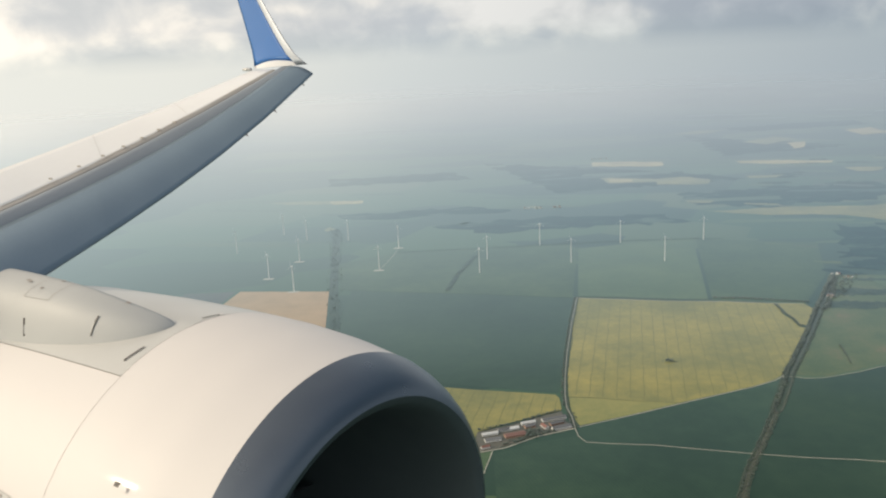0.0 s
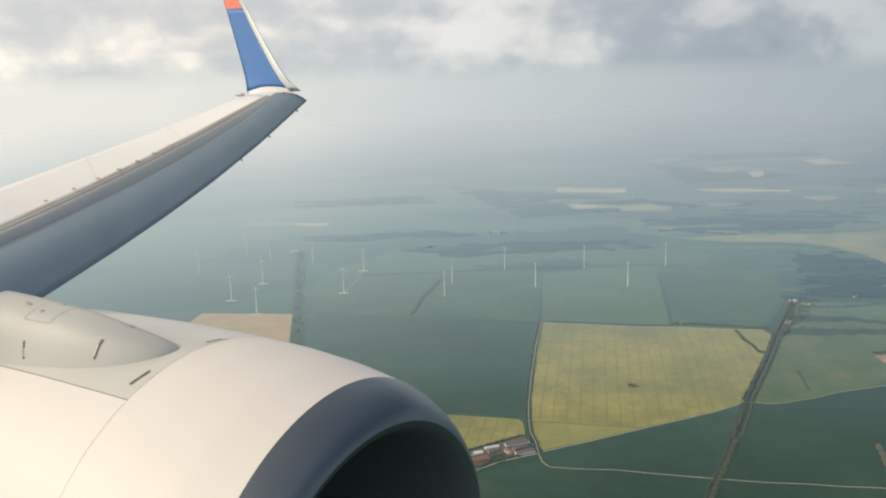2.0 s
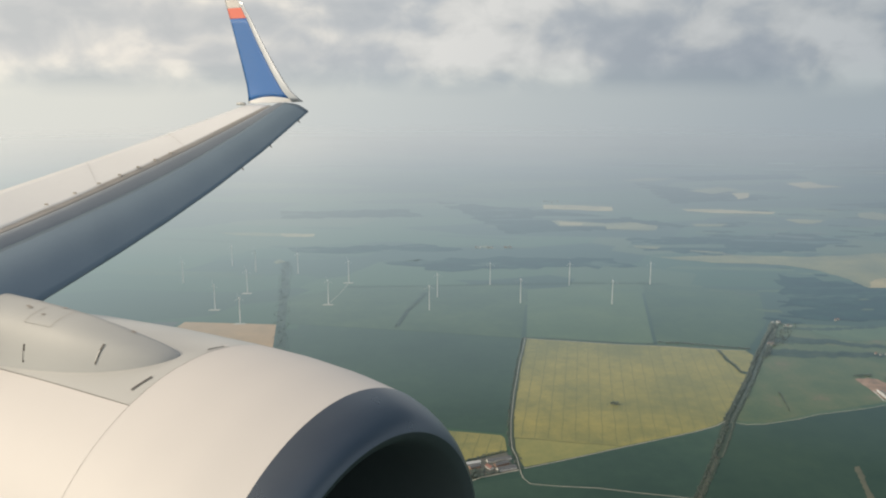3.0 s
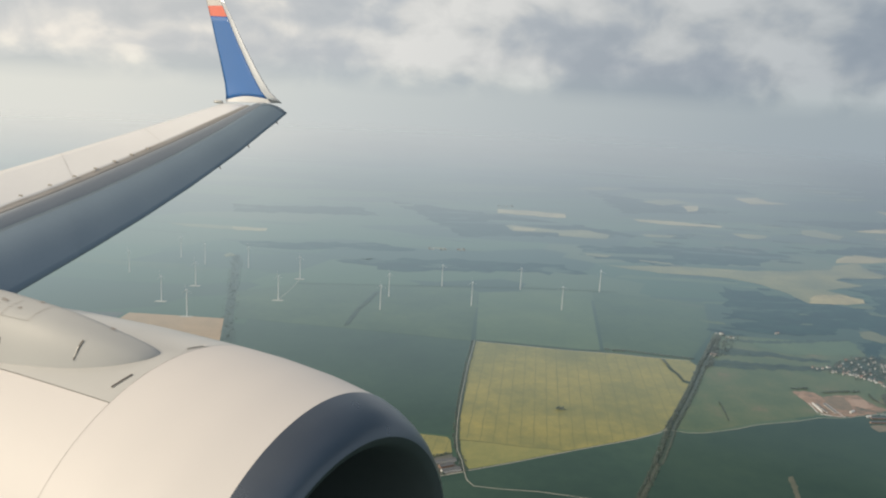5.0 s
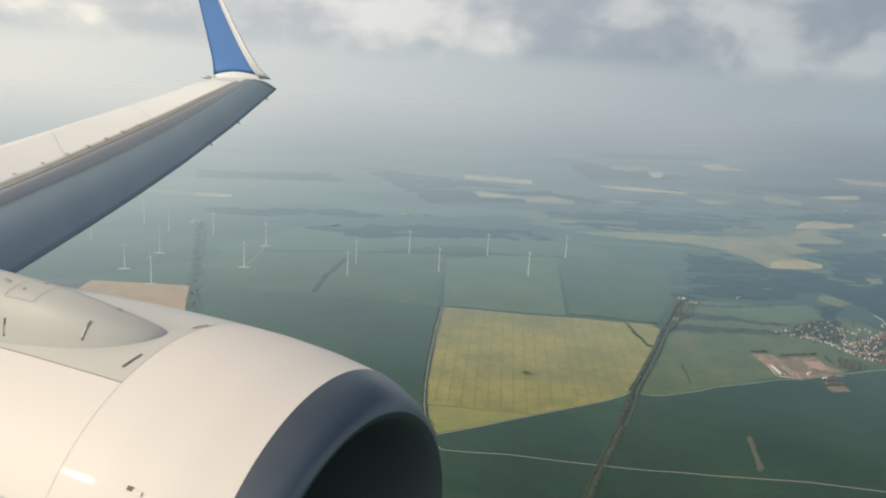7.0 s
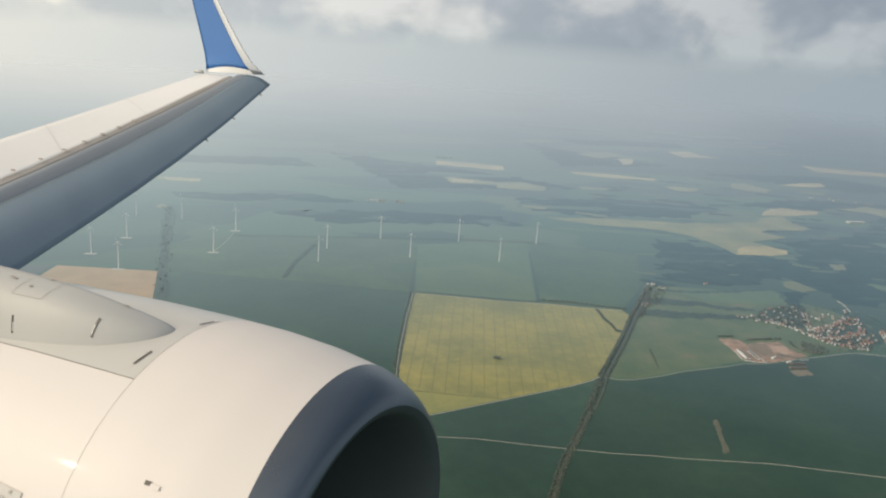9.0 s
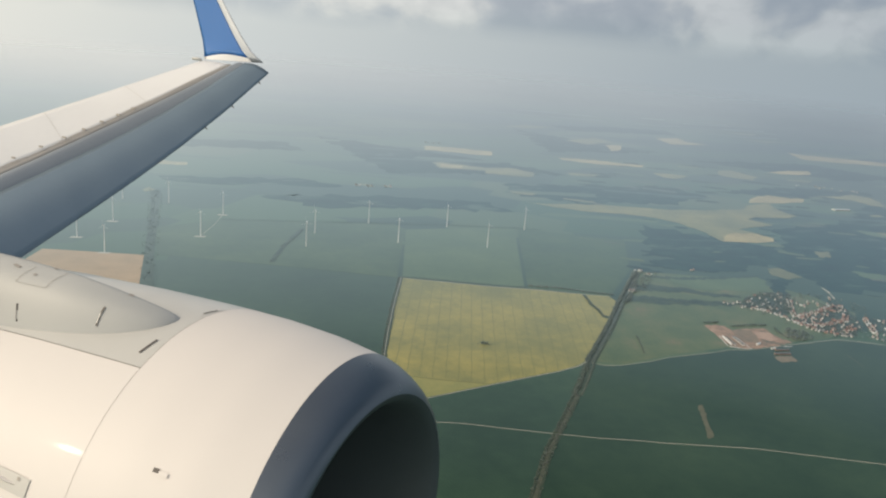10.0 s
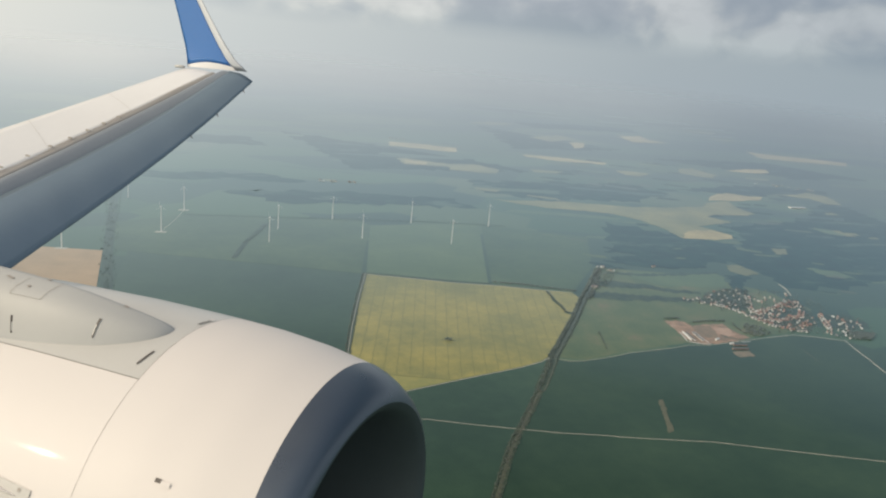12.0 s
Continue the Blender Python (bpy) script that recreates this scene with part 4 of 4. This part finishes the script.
trees("lane_trees", row_spots(offset(BORDER, 1.6), 2.2, 1.3, 0.5, 6, 0.25) + row_spots(offset(BORDER, -1.6), 1.4, 0.8, 0.5, 7, 0.3), SCRUB, "row of small brownish trees beside the pale lane", 8)
trees("hedge", row_spots([(188.1, 557.8), (220.9, 549.7), (253.4, 540.6), (289.1, 535.7)], 0.9, 0.7, 0.6, 9, 0.25) + row_spots([(290.9, 539.5), (313.3, 535.1), (335.4, 527.1), (357, 519.3)], 0.45, 1.1, 1.7, 10, 0.1), SCRUB, "scrubby brown hedge behind the rapeseed field", 11, "hedge")
trees("copse_trees", row_spots([(361.5, 499.7), (380, 529.7), (407.8, 587.7)], 0.6, 1.7, 2.6, 110, 0.2) + [(x, y, 1.5) for x, y in scatter([(374, 526.6), (405.8, 589.6), (427.8, 582.1), (389.9, 530)], 70, 111, 1.4)], WOODS, "dark trees round the stream head", 112)
trees("hedge", row_spots([(330.6, 514.9), (328.8, 497.6), (330.4, 483.3), (328.4, 468.8), (335.8, 465.8)], 1.2, 1.6, 0.6, 12), LEAF, "curved dark hedge cutting off a field corner", 13, "hedge")
trees("field_trees", [(x + 221.8, y + 413, h) for x, y, h in ((-4, 0.5, 1.0), (-1.5, 0.2, 2.4), (0, 0, 2.8), (1.5, -0.6, 2.2), (3.5, -1.0, 1.2), (5, -1.5, 0.9))], LEAF, "small clump of trees alone in the rapeseed", 14)
trees("avenue_trees", row_spots([(-57.9, 858), (-42.9, 747), (-25.2, 604), (-7.8, 489.5), (6.4, 397.2)], 1.6, 0.9, 4.0, 15, 0.4) + row_spots([(-51.9, 858), (-36.9, 747), (-19.2, 603.8), (-2, 489.3), (12.1, 397)], 1.6, 0.9, 4.0, 16, 0.4), WOODS, "two long rows of trees along a lane", 17)
track("verge", [(78.4, 590.7), (88.3, 642.6), (106.4, 706)], 4.5, THICKET, "dark strip of scrub between the turbines", 0.3)
trees("hedge", row_spots([(78.4, 590.7), (88.3, 642.6), (106.4, 706)], 1.5, 0.9, 3.0, 18, 0.4), WOODS, "dark hedge row between the turbines", 19, "hedge")
trees("hedge", row_spots([(26.6, 736), (177.4, 740), (264, 743), (362, 735)], 1.6, 0.8, 2.5, 20, 0.5), WOODS, "low hedge along the lane below the turbines", 21, "hedge")
trees("hedge", row_spots([(338.6, 428.8), (330.2, 395)], 2.0, 1.2, 0.4, 22), LEAF, "short dark hedge in the meadow", 23, "hedge")
trees("hedge", row_spots([(366, 511), (400, 506), (435, 502), (461, 499)], 0.6, 0.6, 4.5, 24, 0.2) + row_spots([(384, 541), (428, 534), (474, 520)], 0.6, 0.6, 5.0, 25, 0.3), WOODS, "ragged dark scrub leading to the village", 26, "hedge")
trees("farm_trees", row_spots([(96, 327.5), (114.6, 334.4), (128.8, 341.7), (144.1, 348.7)], 0.8, 1.2, 0.7, 27, 0.15) + row_spots([(109.7, 310.8), (121.3, 316.9), (127.6, 321.1), (138.7, 323.1)], 0.7, 1.4, 1.1, 28, 0.1) + [(x, y, 2.2) for x, y in scatter([(122.1, 325.6), (128.7, 325.5), (127.4, 318.4), (120, 316.9)], 16, 29, 1.4)], LEAF, "trees round the farm buildings", 30)
trees("village_trees", [(x, y, 2.2) for x, y in scatter([(59.1, 307.4), (74.2, 309.9), (85.1, 306.4), (89.8, 295.4), (85.6, 280.7), (58.6, 281.5)], 90, 31, 1.8)], LEAF, "garden trees in the small village", 32)
CORE = [(494.1, 469.9), (522.2, 483.3), (550.2, 500), (559, 495), (550.3, 471.1), (540.9, 453.7), (525.2, 434.9), (504.2, 431.1), (492.2, 444.5), (487.9, 458.3)]
UPPER_QUARTER = [(458.9, 496.2), (479.6, 519.3), (507.4, 533.2), (528.7, 529.6), (504.3, 484.8), (479.1, 474.1), (476.4, 486)]
NORTH_QUARTER = [(526.6, 521.8), (565.9, 527.2), (564, 509.3), (524, 486), (504.3, 484.8)]
EAST_QUARTER = [(556.7, 469.1), (573, 466.7), (590, 452.9), (580, 436), (556.4, 433.4), (544.7, 439.6), (544.7, 450.6)]
SOUTH_QUARTER = [(539.1, 450.2), (534.7, 423.4), (541, 414.4), (560, 424), (556, 432), (535.1, 435.7)]
LANES = [[(461, 494), (474.8, 487.2), (481.5, 478.2), (487.1, 460.7), (492.2, 444.5), (505.9, 433.4), (520.4, 430.3)], [(494.1, 469.9), (522.2, 483.3), (550.2, 500), (559, 495)], [(516, 512), (507, 496), (499, 482), (496, 470)], [(492, 452), (512, 455), (532, 462), (548, 478)], [(556.7, 469.1), (548, 450), (541, 436), (531, 424)]]
GARDENS = [(457.2, 494.7), (482.9, 525.6), (511, 539.8), (536.2, 534), (575.6, 530), (582.4, 510.5), (574, 476.6), (592, 456.9), (575, 420), (542.2, 412.8), (521.4, 426.3), (499.4, 424.5), (479.2, 431.4), (480.1, 449.5), (470, 472)]
GROVE = [(554.5, 430.7), (574.7, 425.7), (563, 414), (544.1, 415.2)]
EDGE_GROVE = [(468.7, 445.3), (483.8, 438.3), (478.2, 424), (462, 420), (461, 430)]
field("village_ground", ragged(UPPER_QUARTER, 44, 5.0, 2.5), THICKET, "dark green gardens of the upper village", 0.2)
field("village_ground", ragged(CORE, 45, 5.0, 2.5), THICKET, "dark gardens between the village roofs", 0.21)
field("village_ground", ragged(EAST_QUARTER, 46, 5.0, 2.5), THICKET, "dark gardens of the lower village", 0.22)
trees("town_trees", [(x, y, 1.3) for x, y in scatter(CORE, 110, 33, 1.7)] + [(x, y, 1.5) for x, y in scatter(UPPER_QUARTER, 220, 135, 1.4)] + [(x, y, 1.5) for x, y in scatter(GARDENS, 330, 133, 1.9)] + [(x, y, 2.2) for x, y in scatter(GROVE, 90, 134, 1.2) + scatter(EDGE_GROVE, 50, 136, 1.8)], WOODS, "garden trees between the village houses", 34)
trees("yard_trees", row_spots([(407, 456.9), (420.1, 457.6)], 0.5, 1.4, 0.9, 35, 0.1) + row_spots([(425.7, 449.3), (441.9, 452), (457.9, 452.9)], 0.5, 1.3, 0.9, 37) + row_spots([(461.5, 448.3), (458, 436.6), (458.6, 425.6)], 0.7, 1.1, 1.3, 38, 0.2), LEAF, "scrub along the bare yard", 36)

# ======== far woods ========
for i, pts in enumerate(([(382.2, 987), (524.4, 1006), (650.6, 1019), (684.4, 958), (600.1, 896), (454.8, 883), (391.8, 906)],
                         [(668.2, 775), (769, 804), (972, 972), (911, 712), (662.7, 539.4), (578.6, 537.2), (589, 604.2)],
                         [(495.6, 770), (555.3, 728), (617.8, 689.6), (581.3, 619.4), (498.4, 606.3), (445.6, 648.9)],
                         [(140.4, 1366), (431, 1177), (513.9, 1080), (234.7, 1033)],
                         [(576.9, 1636), (809, 1380), (564.4, 1321)],
                         [(708, 1001), (871, 1062), (1014, 1044), (973, 989), (851, 978)]), 0):
    field("woodland", ragged(pts, 60 + i, 12.0, 9.0), CANOPY, "dark far woodland in the haze", 0.085 + 0.003 * i)
for i, pts in enumerate(([(59.1, 856), (200.4, 875), (332.1, 863), (352.6, 816), (120.2, 804)],
                         [(828, 1302), (1093, 1333), (1217, 1185), (1033, 1153)],
                         [(-126.7, 1255), (86.1, 1270), (117, 1189), (-105.9, 1184)],
                         [(-63.1, 941), (118.7, 966), (159.5, 920), (-42.5, 910)],
                         [(703, 1755), (1008, 1803), (1009, 1703), (724, 1664)]), 6):
    field("woodland", ragged(pts, 60 + i, 12.0, 9.0), CANOPY, "dark far woodland in the haze", 0.085 + 0.003 * i)


# ======== tractor lines in the rapeseed ========
def tramlines(pts, deg, step, width, name, label, shift=0.0):
    """Wheel tracks through the crop, cut off at the field's edge."""
    ux, uy = math.cos(radians(deg)), math.sin(radians(deg))
    cross = [x * -uy + y * ux for x, y in pts]
    verts, faces = [], []
    c = min(cross) + shift
    while c < max(cross):
        hits = []
        for (x0, y0), (x1, y1) in zip(pts, pts[1:] + pts[:1]):
            c0, c1 = x0 * -uy + y0 * ux, x1 * -uy + y1 * ux
            if (c0 > c) != (c1 > c):
                t = (c - c0) / (c1 - c0)
                hits.append((x0 + (x1 - x0) * t) * ux + (y0 + (y1 - y0) * t) * uy)
        hits.sort()
        for a, b in zip(hits[::2], hits[1::2]):
            n = max(2, int((b - a) / 9))
            line = []
            for i in range(n + 1):
                m = lerp(a + 1.5, b - 1.5, i / n)
                wob = 0.25 * math.sin(m * 0.21 + c)
                line.append((m * ux - (c + wob) * uy, m * uy + (c + wob) * ux))
            v, f = ribbon(line, width, 0.32)
            k = len(verts)
            verts += v
            faces += [tuple(i + k for i in q) for q in f]
        c += step
    return tagged(new(name, mesh(name, verts, faces, WHEEL)), label, "wheel tracks", kind="stuff")


tramlines(BIG, 77.6, 7.9, 0.40, "tractor_lines", "dark tractor lines through the yellow rapeseed", 4.0)
tramlines(FARM_RAPE, 76.3, 7.2, 0.4, "tractor_lines", "dark tractor lines through the farm rapeseed", 4.0)
track("field_path", [(150.6, 366), (163.1, 363.7), (181.9, 358.2), (211.8, 351.7)], 0.7, WHEEL, "worn path across the rapeseed", 0.4)
track("field_path", RAPE_EDGE, 0.45, TRACK, "pale worn edge below the rapeseed", 0.35)
track("field_path", [(186.1, 553.8), (219.5, 545.7), (251.8, 536.8), (292.6, 529.2), (331.2, 519.7), (352.6, 515.8)], 0.45, TRACK, "pale path above the rapeseed", 0.35)


# ======== wind turbines ========
def turbine(hub=23.0, blade=5.6):
    base = tagged(new("wind_turbine"), "white three-bladed wind turbine standing in a crop field", "wind turbine", "wind farm")
    rows = [[(r * math.cos(a), r * math.sin(a), z) for a in [k * math.tau / 14 for k in range(14)]] for z, r in ((-0.2, 0.42), (0.0, 0.40), (hub * 0.5, 0.32), (hub, 0.24))]
    part("tower", mesh("tower", *grid(rows, close_v=True), STEEL, True), base)
    rows = [[(x, r * math.cos(a), hub + 0.35 + r * 0.9 * math.sin(a)) for a in [k * math.tau / 12 for k in range(12)]] for x, r in ((-1.3, 0.05), (-1.25, 0.34), (-0.3, 0.46), (0.8, 0.42), (1.0, 0.32))]
    part("turbine_nacelle", mesh("turbine_nacelle", *grid(rows, close_v=True), STEEL, True), base)
    rows = [[(x, r * math.cos(a), hub + 0.35 + r * math.sin(a)) for a in [k * math.tau / 12 for k in range(12)]] for x, r in ((1.0, 0.42), (1.3, 0.40), (1.65, 0.2), (1.75, 0.02))]
    part("rotor_hub", mesh("rotor_hub", *grid(rows, close_v=True), STEEL, True), base)
    for k in range(3):
        a = radians(100 + 120 * k)
        rows = []
        for i in range(9):
            t = i / 8
            wd = lerp(0.18, 0.05, t) if i > 1 else (0.14 if i == 0 else 0.18)
            r = 0.3 + blade * t
            cy, cz = r * math.cos(a), r * math.sin(a)
            ty, tz = -math.sin(a) * wd * 0.5, math.cos(a) * wd * 0.5
            th = 0.13 * (1 - 0.8 * t)
            rows.append([(1.3 + th, cy, hub + 0.35 + cz), (1.25, cy + ty, hub + 0.35 + cz + tz), (1.3 - th, cy, hub + 0.35 + cz), (1.35, cy - ty, hub + 0.35 + cz - tz)])
        part("blade", mesh("blade", *grid(rows, close_v=True), STEEL, True), base)
    return base


SITES = [(282.6, 656.2), (341.8, 731), (257, 733), (196.2, 665.1), (174.4, 737), (117.6, 689.8), (108.3, 643.1), (26.3, 754), (12.9, 668.1), (-32.8, 798), (-72.2, 714), (-58, 608.3), (-90.4, 654.4), (-114.1, 842), (-81.2, 809), (-148.4, 761)]
first = turbine()
spin = random.Random(41)
for i, (x, y) in enumerate(SITES):
    m = pose(x, y, 0, 0, 0, -118 + spin.uniform(-6, 6))
    if i == 0:
        first.matrix_world = m
    else:
        copy_thing(first, m)
for x, y in ((26.3, 752), (13, 666), (-57.9, 606.2), (-72.1, 712), (-90.3, 652.4)):
    field("turbine_pad", [(x - 6, y - 1.5), (x + 4, y - 2.2), (x + 5, y + 2), (x - 4, y + 2.6)], TRACK, "pale gravel pad at a turbine's foot", 0.3)
track("road", [(26.3, 752), (21, 710), (12.9, 668.1)], 0.4, TRACK, "pale gravel way between two turbines", 0.3)


# ======== houses and barns ========
def house(lx, ly, wall_h, roof_h, wall_mat, roof_mat, name, label, category, group=""):
    """Walls with a pitched roof that oversails them, a door and windows."""
    h = 0.5
    v = [(-lx / 2, -ly / 2, -h), (lx / 2, -ly / 2, -h), (lx / 2, ly / 2, -h), (-lx / 2, ly / 2, -h), (-lx / 2, -ly / 2, wall_h), (lx / 2, -ly / 2, wall_h), (lx / 2, ly / 2, wall_h), (-lx / 2, ly / 2, wall_h), (-lx / 2, 0, wall_h + roof_h), (lx / 2, 0, wall_h + roof_h)]
    f = [(0, 1, 5, 4), (2, 3, 7, 6), (1, 2, 6, 9, 5), (3, 0, 4, 8, 7)]
    top = tagged(new(name), label, category, group)
    part("wall", mesh("wall", v, f, wall_mat), top)
    e, t = 0.12, 0.08
    rx, ry = lx / 2 + e, ly / 2 + e
    dz = roof_h * e / (ly / 2)
    v = [(sx * rx, y, z + up) for up in (0.02, 0.02 + t) for sx in (-1, 1) for y, z in ((-ry, wall_h - dz), (0, wall_h + roof_h), (ry, wall_h - dz))]
    f = [(0, 1, 4, 3), (1, 2, 5, 4), (6, 9, 10, 7), (7, 10, 11, 8), (0, 3, 9, 6), (2, 8, 11, 5), (0, 6, 7, 1), (1, 7, 8, 2), (3, 4, 10, 9), (4, 5, 11, 10)]
    part("roof", mesh("roof", v, f, roof_mat), top)
    for k in range(max(1, int(lx / 1.3))):
        x = -lx / 2 + 0.7 + k * 1.3
        if x < lx / 2 - 0.3:
            for side_y in (-1, 1):
                part("window", mesh("window", *box(x, side_y * (ly / 2 + 0.01), wall_h * 0.55, 0.32, 0.04, 0.36), SLOT), top)
    return top


def chimney(top, x, z, mat):
    part("chimney", mesh("chimney", *box(x, 0.2, z, 0.22, 0.22, 0.7), mat), top)


BRICK = plain("brick_wall", (0.40, 0.24, 0.17), vary=0.3)
kinds = [house(1.65, 1.15, 1.0, 0.65, WALLS, TILES, "house", "white rendered house with a red tiled roof", "house", "village houses"),
         house(1.4, 1.05, 0.95, 0.6, WALLS, TILES, "house", "small white house with a steep red roof", "house", "village houses"),
         house(2.3, 1.2, 0.9, 0.6, BRICK, TILES, "house", "long brick house with a red tiled roof", "house", "village houses"),
         house(1.65, 1.15, 1.05, 0.6, WALLS, SLATE, "house", "white house with a dark grey roof", "house", "village houses"),
         house(2.0, 1.15, 0.85, 0.4, WALLS, TIN, "house", "low building with a pale sheet roof", "house", "village houses")]
for k in kinds[:4]:
    chimney(k, 0.4, 1.5, BRICK)
rng = random.Random(51)
spots = []
for k, lane in enumerate(LANES):
    for x, y, dx, dy in along(lane, 2.5):
        for hand in (-1, 1):
            x1, y1 = x - dy * hand * 1.5 + rng.uniform(-0.5, 0.5), y + dx * hand * 1.5 + rng.uniform(-0.5, 0.5)
            if rng.random() < (0.8, 0.75, 0.6, 0.8, 0.55)[k] and all((x1 - a) ** 2 + (y1 - b) ** 2 > 3.6 for a, b in spots):
                spots.append((x1, y1))
spots += scatter(CORE, 58, 52, 1.6, spots)
for k, (q, count) in enumerate(((UPPER_QUARTER, 24), (NORTH_QUARTER, 12), (EAST_QUARTER, 16), (SOUTH_QUARTER, 8))):
    spots += scatter(q, count, 53 + k, 2.6, spots)
spots += scatter([(59.1, 306.4), (74.1, 308.8), (85.1, 306.4), (87.1, 296.4), (77.1, 287.3), (58.6, 287)], 30, 54, 3.0)
used = set()
for x, y in spots:
    i = rng.choices(range(5), (5, 4, 4, 2, 0.8) if inside(CORE, x, y) else (2, 2, 0.6, 4, 3))[0]
    m = pose(x, y, 0, 0, 0, rng.choice((20, 110, -35, 55, 62)) + rng.uniform(-12, 12))
    if i in used:
        copy_thing(kinds[i], m)
    else:
        kinds[i].matrix_world = m
        used.add(i)

for cx, cy, count, spread, seed in ((186, 935, 9, 14, 81), (215, 934, 7, 10, 82), (350, 1349, 8, 16, 83), (936, 1081, 10, 30, 84), (981, 1047, 7, 22, 85), (412, 588, 4, 5, 86), (416, 578, 3, 3, 88), (379, 530, 4, 4, 89), (468, 594, 2, 4, 87), (455, 502, 4, 6, 90)):
    far = random.Random(seed)
    for k in range(count):
        copy_thing(kinds[far.choice((0, 1, 3, 4))], pose(cx + far.uniform(-spread, spread), cy + far.uniform(-spread, spread) * 0.5, 0, 0, 0, far.uniform(0, 180)))

for (ax, ay), (bx, by), wide, wall_mat, roof_mat, label in (
        ((97.7, 321.3), (106.2, 323.3), 2.2, WALLS, TIN, "long barn with a white sheet roof"),
        ((106.3, 325.5), (112.8, 327), 2.4, WALLS, SLATE, "long pale barn beside the rapeseed"),
        ((112.5, 327), (117.9, 328.5), 2.6, WALLS, TIN, "white roofed barn beside the rapeseed"),
        ((109.8, 318.8), (120.6, 321.8), 4.0, BRICK, TILES, "long barn with a faded red roof"),
        ((98.9, 314.8), (107.5, 316.7), 3.0, WALLS, SLATE, "barn with a dark grey roof"),
        ((119.7, 332.5), (127.6, 334.6), 1.8, WALLS, TIN, "barn with a pale roof"),
        ((121.2, 328.5), (126.8, 330.6), 2.8, BRICK, SLATE, "low dark roofed barn"),
        ((131.4, 335.7), (145, 339.5), 2.6, WALLS, SLATE, "long grey roofed barn by the lane"),
        ((130.9, 330.5), (133.3, 326.5), 2.6, WALLS, TILES, "farmhouse with white gables and a red roof"),
        ((135.2, 330.4), (142.7, 333.7), 2.8, BRICK, SLATE, "long dark roofed cow shed"),
        ((135.9, 325.3), (146.2, 328.5), 3.2, WALLS, SLATE, "wide dark roofed cow shed"),
        ((96.7, 307.1), (101.1, 308.5), 1.8, WALLS, TILES, "small red roofed farm building")):
    b = house(math.hypot(bx - ax, by - ay), wide, 1.1, 0.7, wall_mat, roof_mat, "barn", label, "barn")
    b.matrix_world = pose((ax + bx) / 2, (ay + by) / 2, 0, 0, 0, math.degrees(math.atan2(by - ay, bx - ax)))
field("farmyard", [(95.2, 325.8), (114.4, 333.2), (128.5, 340.5), (143.8, 347.5), (144.1, 336.6), (147.7, 326.3), (138.5, 322.5), (127.4, 320.5), (109.3, 308.8), (95.8, 303.5), (93.2, 309.2)], land("yard_gravel", [(0.2, (0.06, 0.062, 0.048)), (0.8, (0.15, 0.14, 0.115))], 0.25), "grey gravel farmyard between barns", 0.23)
field("meadow", [(89.4, 301.2), (102.2, 304.4), (96.9, 280.5), (86.8, 280.7)], CROP_PALE, "small bright green meadow below the farm", 0.2)
field("bare_yard", [(72.2, 315.8), (92.2, 312.9), (91.8, 306.2), (81.5, 307.5), (71.7, 310)], SOIL, "bare earth plot beside the farm", 0.2)
track("road", [(73.6, 301.8), (90.7, 302.2), (108.9, 307.2), (126.9, 318.4), (147.5, 325.7)], 0.6, TRACK, "pale lane from the farm to the small village", 0.3)
track("road", [(102.3, 303.9), (96.5, 280.5)], 0.4, TRACK, "pale edge of the small meadow", 0.3)
for (x, y, lx, ly, turn) in ((855, 902, 26, 7, 5), (412.9, 589.7, 3, 2, 20), (380, 532.7, 3, 1.8, -20), (463.7, 504.3, 3, 2, 0)):
    b = house(lx, ly, 1.3, 0.7, WALLS, TIN if lx > 20 else SLATE, "farm_shed", "pale shed standing among fields and trees", "shed")
    b.matrix_world = pose(x, y, 0, 0, 0, turn)
# low walls and long sheds in the bare yard
for (ax, ay), (bx, by) in (((404.3, 429.1), (400.9, 411.7)), ((401.5, 410.5), (408.5, 407.2)), ((416.8, 429.7), (416.3, 408.4)), ((444.8, 409.8), (452, 410.6)), ((409.5, 407), (417, 406.2))):
    w_len = math.hypot(bx - ax, by - ay)
    bar = tagged(new("low_wall", mesh("low_wall", *box(0, 0, 0.1, w_len, 0.3, 0.5), TIN)), "low pale concrete wall in the bare yard", "wall")
    bar.matrix_world = pose((ax + bx) / 2, (ay + by) / 2, 0, 0, 0, math.degrees(math.atan2(by - ay, bx - ax)))
for (ax, ay), (bx, by), wide, label, wall_mat, roof_mat in (
        ((406.3, 428), (404.6, 412.9), 1.1, "long pale roofed shed in the bare yard", WALLS, TIN),
        ((408.6, 427), (407.6, 412.5), 0.9, "long dark roofed shed in the bare yard", WALLS, SLATE),
        ((414.6, 427.5), (413.7, 411.5), 1.6, "long brown roofed shed in the bare yard", WALLS, SLATE),
        ((425, 413.1), (428.6, 415.3), 1.6, "small white building in the bare yard", WALLS, TIN),
        ((433.7, 403.7), (444.5, 403.5), 1.5, "low dark roofed building beside the plot", BRICK, SLATE),
        ((428.5, 396.6), (441.2, 396.6), 1.4, "long dark roofed building beside the plot", BRICK, SLATE),
        ((431.9, 405.7), (435.1, 406.1), 1.2, "low pale shed by the path", WALLS, TIN)):
    b = house(math.hypot(bx - ax, by - ay), wide, 0.9, 0.5, wall_mat, roof_mat, "farm_shed", label, "shed")
    b.matrix_world = pose((ax + bx) / 2, (ay + by) / 2, 0, 0, 0, math.degrees(math.atan2(by - ay, bx - ax)))
